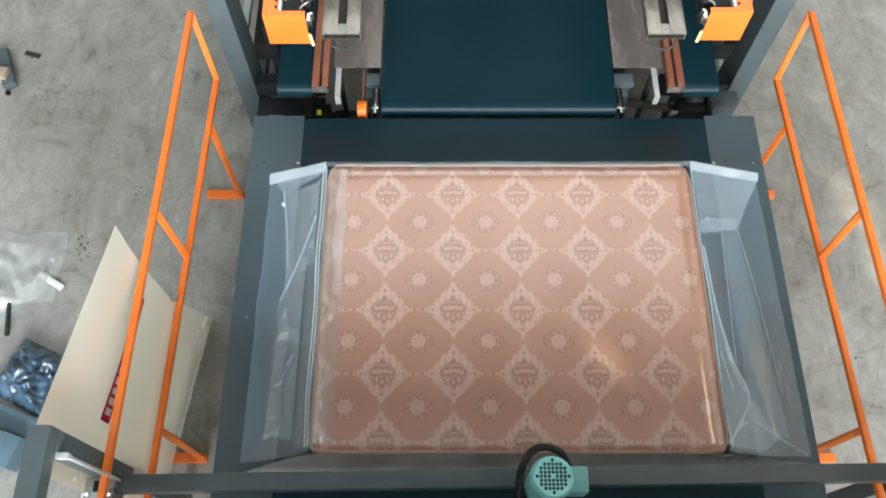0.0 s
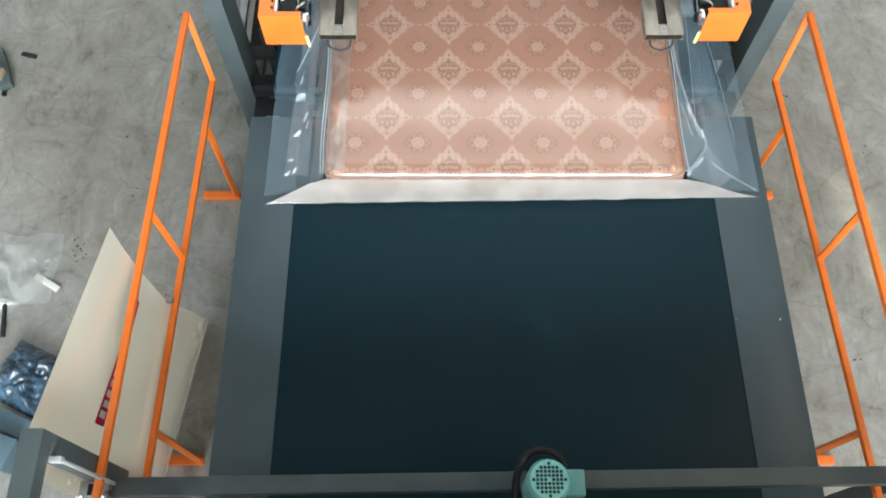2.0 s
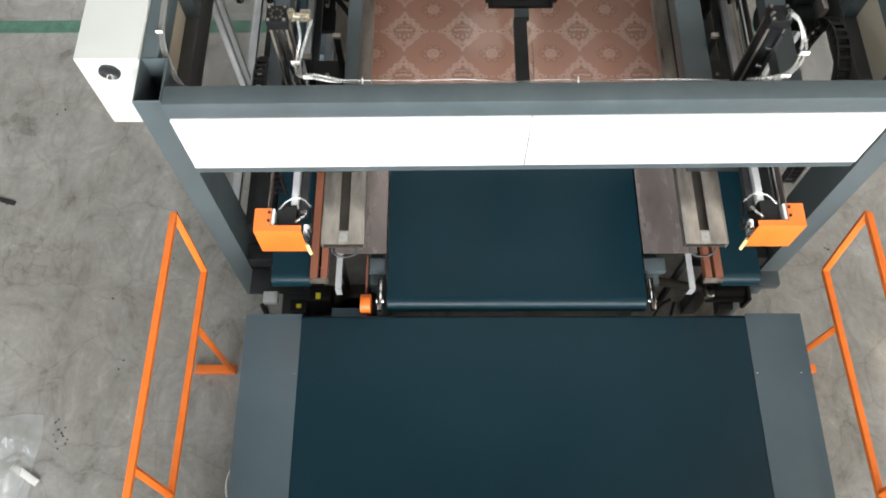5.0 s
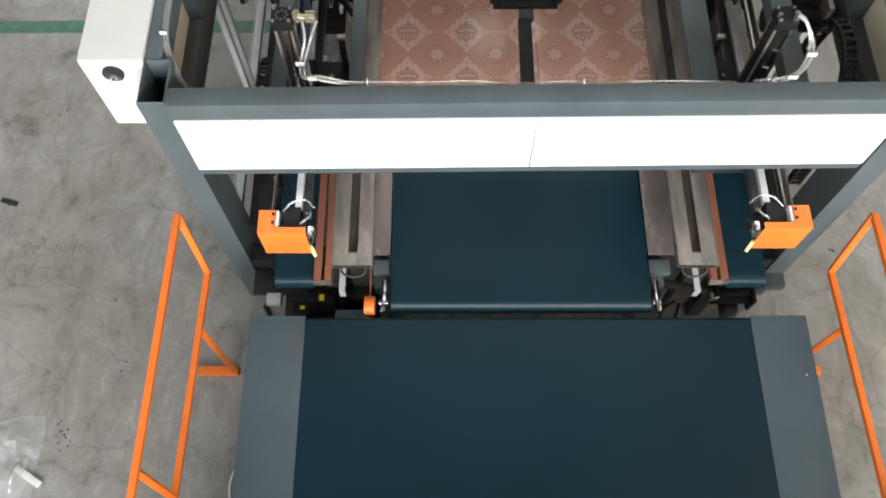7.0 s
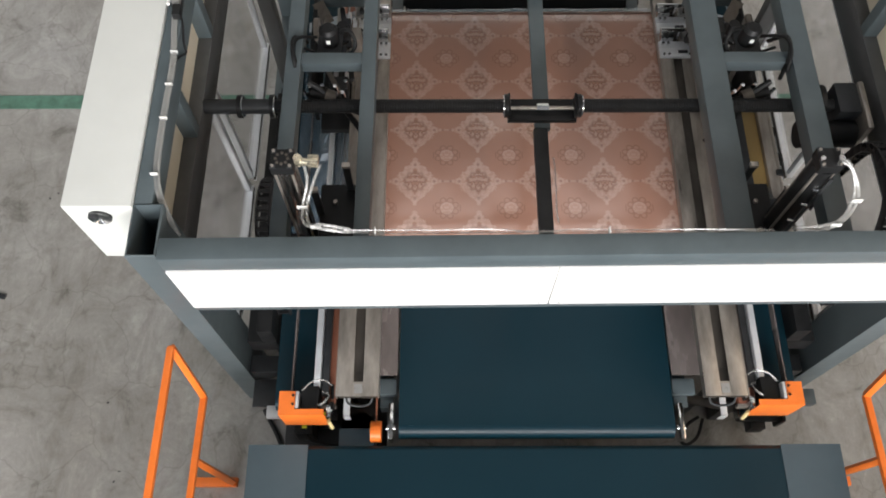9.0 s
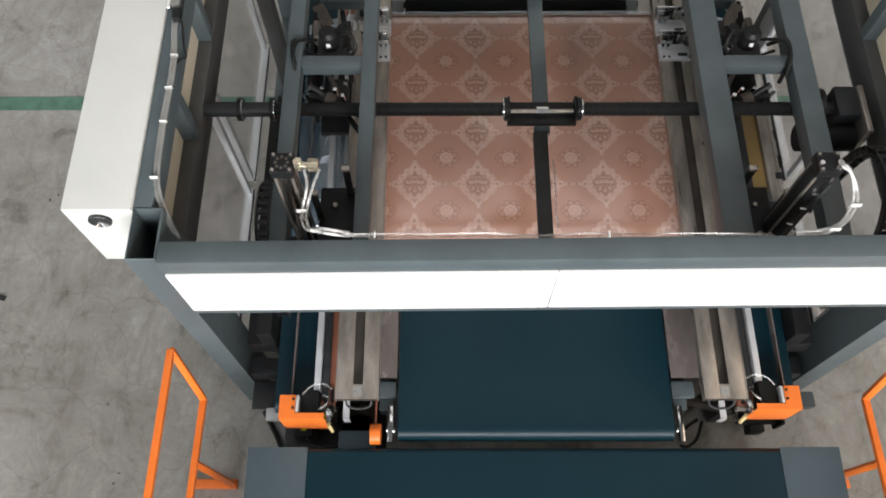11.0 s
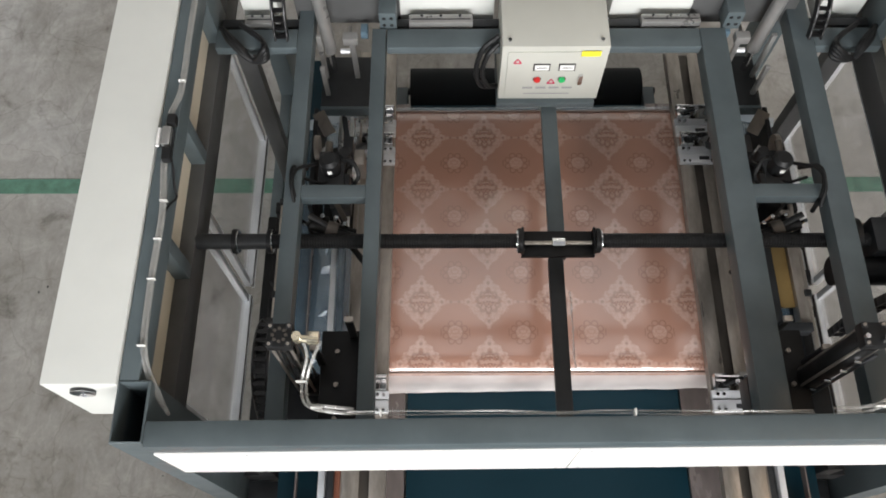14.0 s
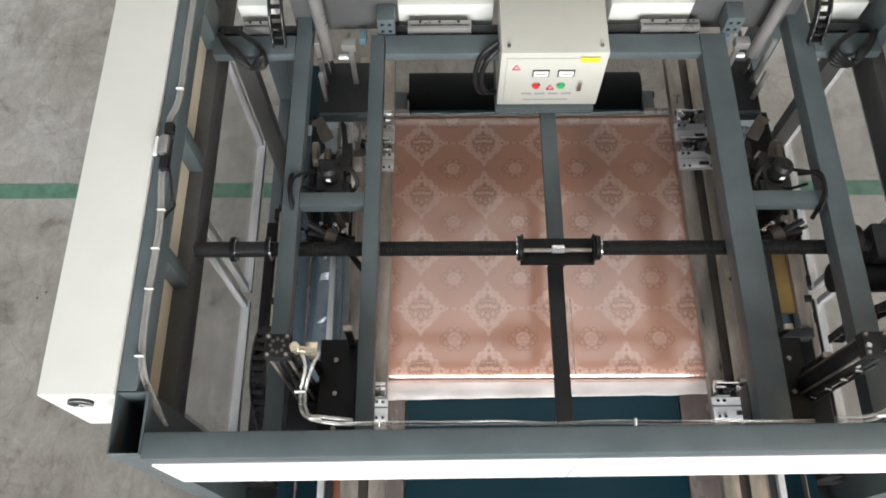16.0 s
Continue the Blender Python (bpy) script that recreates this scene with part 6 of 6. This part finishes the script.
    part("bag_fold", facet((-0.571, 1.46, 0.86), (-0.565, 1.86, 0.89), (-0.744, 1.85, 0.80), (-0.705, 1.42, 0.78), 8, 0.012, 0.010), M_FILM_FOLD, m, smooth=60)
    part("bag_fold", facet((-0.625, 1.10, 0.80), (-0.60, 1.50, 0.86), (-0.700, 1.46, 0.782), (-0.735, 1.24, 0.775), 10, 0.010, 0.016), M_FILM_FOLD, m, smooth=60)
    part("bag_fold", facet((-0.625, 0.70, 0.79), (-0.615, 1.16, 0.81), (-0.720, 1.22, 0.775), (-0.745, 0.72, 0.765), 11, 0.004, 0.020), M_FILM_FOLD, m, smooth=60)
    crease([(-0.571, 1.695, 0.875), (-0.64, 1.50, 0.83), (-0.70, 1.36, 0.795), (-0.724, 1.31, 0.785)], 0.003)
    crease([(-0.744, 1.85, 0.805), (-0.716, 1.65, 0.795), (-0.700, 1.48, 0.788)], 0.0025)
    def pleat(x, y, w, h, skew, z=0.785):
        """Small standing fold that faces the windows; its pale film paints in a glint."""
        return part("bag_pleat", facet((x + w, y - h * 0.5, z), (x + w + skew, y + h * 0.5, z + h * 0.95), (x - w * 0.5 + skew, y + h * 0.35, z + h * 0.8), (x - w, y - h * 0.5, z), 13, -0.004, 0.004, 6, 6), M_HEM, m, smooth=60)
    for x, y, w, h, skew in ((-0.690, 1.145, 0.026, 0.030, 0.0), (-0.668, 1.03, 0.008, 0.035, 0.02), (-0.705, 0.935, 0.016, 0.022, 0.02), (-0.655, 0.985, 0.005, 0.03, 0.015), (-0.715, 0.79, 0.016, 0.008, 0.0), (-0.735, 0.715, 0.012, 0.018, 0.02), (-0.695, 0.73, 0.010, 0.022, 0.01), (-0.605, 1.585, 0.010, 0.022, 0.01), (-0.70, 1.25, 0.007, 0.03, 0.012), (-0.738, 1.79, 0.012, 0.016, -0.01)):
        pleat(x, y, w, h, skew)
    for x, y, w, h, skew in ((1.215, 1.045, 0.006, 0.04, -0.012), (1.236, 0.985, 0.005, 0.03, -0.01), (1.262, 0.915, 0.006, 0.03, -0.01), (1.20, 0.75, 0.012, 0.035, 0.03), (1.16, 0.70, 0.010, 0.03, 0.02), (1.205, 1.70, 0.014, 0.012, 0.0)):
        pleat(x, y, w, h, skew, 0.82)
    for x in (MX0 - 0.014, MX0 - 0.026, MX1 + 0.014):
        crease([(x + 0.004 * math.sin(7 * x + 2.1 * k), MY0 + 0.02 + (MY1 - MY0 - 0.04) * k / 6, 0.905 - 0.004 * (k % 2)) for k in range(7)], 0.0032)
    # folded layers of the other side
    part("bag_fold", facet((1.150, 1.60, 0.885), (1.140, 1.93, 0.925), (1.478, 1.925, 0.825), (1.349, 1.655, 0.80), 14, 0.015, 0.010), M_FILM_FOLD, m, smooth=60)
    part("bag_fold", facet((1.150, 1.60, 0.885), (1.150, 1.665, 0.890), (1.355, 1.715, 0.806), (1.345, 1.655, 0.803), 15, -0.004, 0.008, 12, 6), M_FILM_FOLD, m, smooth=60)
    part("bag_fold", facet((1.278, 0.75, 0.765), (1.270, 1.65, 0.785), (1.350, 1.65, 0.785), (1.440, 0.706, 0.758), 16, 0.0, 0.006), M_FILM, m, smooth=60)
    part("bag_fold", facet((1.135, 0.67, 0.90), (1.150, 1.56, 0.885), (1.190, 1.25, 0.83), (1.279, 0.885, 0.80), 17, 0.012, 0.012), M_FILM_FOLD, m, smooth=60)
    part("bag_fold", facet((1.130, 0.66, 0.89), (1.279, 0.885, 0.80), (1.40, 0.72, 0.765), (1.33, 0.66, 0.758), 19, 0.012, 0.012), M_FILM_FOLD, m, smooth=60)
    crease([(1.155, 1.54, 0.88), (1.185, 1.25, 0.84), (1.23, 1.02, 0.815), (1.279, 0.885, 0.803), (1.22, 0.77, 0.84), (1.135, 0.665, 0.90)], 0.006)
    crease([(1.200, 1.10, 0.83), (1.232, 0.98, 0.815), (1.262, 0.90, 0.806)], 0.003)
    crease([(1.168, 1.06, 0.86), (1.19, 0.96, 0.85), (1.205, 0.90, 0.84)], 0.0025)
    crease([(1.30, 0.78, 0.785), (1.38, 0.72, 0.77), (1.50, 0.645, 0.758)], 0.0025)
    crease([(1.278, 1.655, 0.795), (1.268, 1.35, 0.785), (1.258, 1.04, 0.775)], 0.0018)
    crease([(1.35, 1.655, 0.80), (1.40, 1.30, 0.780), (1.435, 0.90, 0.768)], 0.0015)
    # wrinkled film that lies loose along the edge of the top
    def ruffle(u, v):
        x, y = MX0 + 0.004 + 0.085 * u, MY0 + 0.03 + (MY1 - MY0 - 0.06) * v
        w = noise.noise(Vector((x * 14, y * 5.5, 2.0))) + 0.6 * noise.noise(Vector((x * 30, y * 13, 6.0)))
        return (x + 0.010 * noise.noise(Vector((y * 7, u, 3.0))) * u, y, MZ1 - 0.020 * math.exp(-(x - MX0) / 0.02) + 0.0035 + 0.007 * abs(w) * math.sin(math.pi * min(1.0, u + 0.12)))
    part("bag_ruffle", sheet(14, 70, ruffle), M_RUFFLE, m, "wrinkled film along the top edge", smooth=60)
    # welded hem across the far end
    part("bag_hem", facet((MX0 - 0.01, 1.905, 0.915), (MX0 - 0.01, 1.945, 0.925), (-0.812, 1.935, 0.830), (-0.812, 1.885, 0.815), 20, 0.004, 0.004, 14, 6), M_HEM, m, "milky welded hem of the bag")
    part("bag_hem", facet((MX1 + 0.01, 1.905, 0.915), (MX1 + 0.01, 1.950, 0.925), (1.483, 1.940, 0.828), (1.477, 1.900, 0.815), 23, 0.004, 0.004, 14, 6), M_HEM, m, "milky welded hem of the bag")
    part("bag_hem", facet((MX0 - 0.01, 1.918, 0.931), (MX1 + 0.01, 1.918, 0.931), (MX1 + 0.01, 1.950, 0.922), (MX0 - 0.01, 1.945, 0.922), 26, -0.002, 0.002, 5, 40), M_FILM_FOLD, m, "milky welded hem of the bag")

    def wr(x, y, k):
        return noise.noise(Vector((x * k, y * k * 0.4, 3.1)))

    def tail(u, v):
        k = v ** 0.7
        x = (MX0 - 0.004) * (1 - k) + BX0 * k + ((MX1 - MX0 + 0.008) * (1 - k) + (BX1 - BX0) * k) * u
        y = MY0 - 0.008 + (BY0 + 0.035 * u - MY0 + 0.008) * v
        z = 0.900 * (1 - v) ** 1.6 + 0.753 * (1 - (1 - v) ** 1.6)
        return (x, y + 0.004 * wr(x, 2.0, 9) * v, z + 0.006 * wr(x * 2, y * 4, 6) * v)
    part("bag_tail", sheet(70, 8, tail), M_TAIL, m, "welded end of the bag")
    return m


MATTRESS = mattress()

# ---------------------------------------------------------------- motion


CUT = -0.46


def motions():
    base = MATTRESS.matrix_basis.copy()
    way = [(0.0, 0.0), (0.5, 0.309), (1.0, 0.62), (1.5, 0.937), (2.0, 1.25), (2.5, 1.606), (3.0, 2.037), (3.2, 2.228), (3.5, 2.475), (3.75, 2.538), (4.0, 2.542), (9.0, 2.542), (16.0, 2.542)]
    for c in CUTTERS:
        at = c.matrix_basis.copy()
        fore = 0.09 if at.translation.x < 0 else 0.05
        walk(c, [(t, Matrix.Translation((0, fore * d, d)) @ at) for t, d in ((0.0, 0.0), (7.45, 0.0), (7.6, -0.012), (8.0, -0.125), (8.5, -0.272), (8.9, -0.41), (9.1, CUT), (16.0, CUT))])
    for c in PRESSES:
        at = c.matrix_basis.copy()
        walk(c, [(t, Matrix.Translation((0, 0, d)) @ at) for t, d in ((0.0, 0.21), (4.8, 0.21), (5.2, 0.17), (6.2, 0.02), (6.6, 0.0), (16.0, 0.0))])
    walk(MATTRESS, [(t, Matrix.Translation((0, d, 0)) @ base) for t, d in way])


motions()
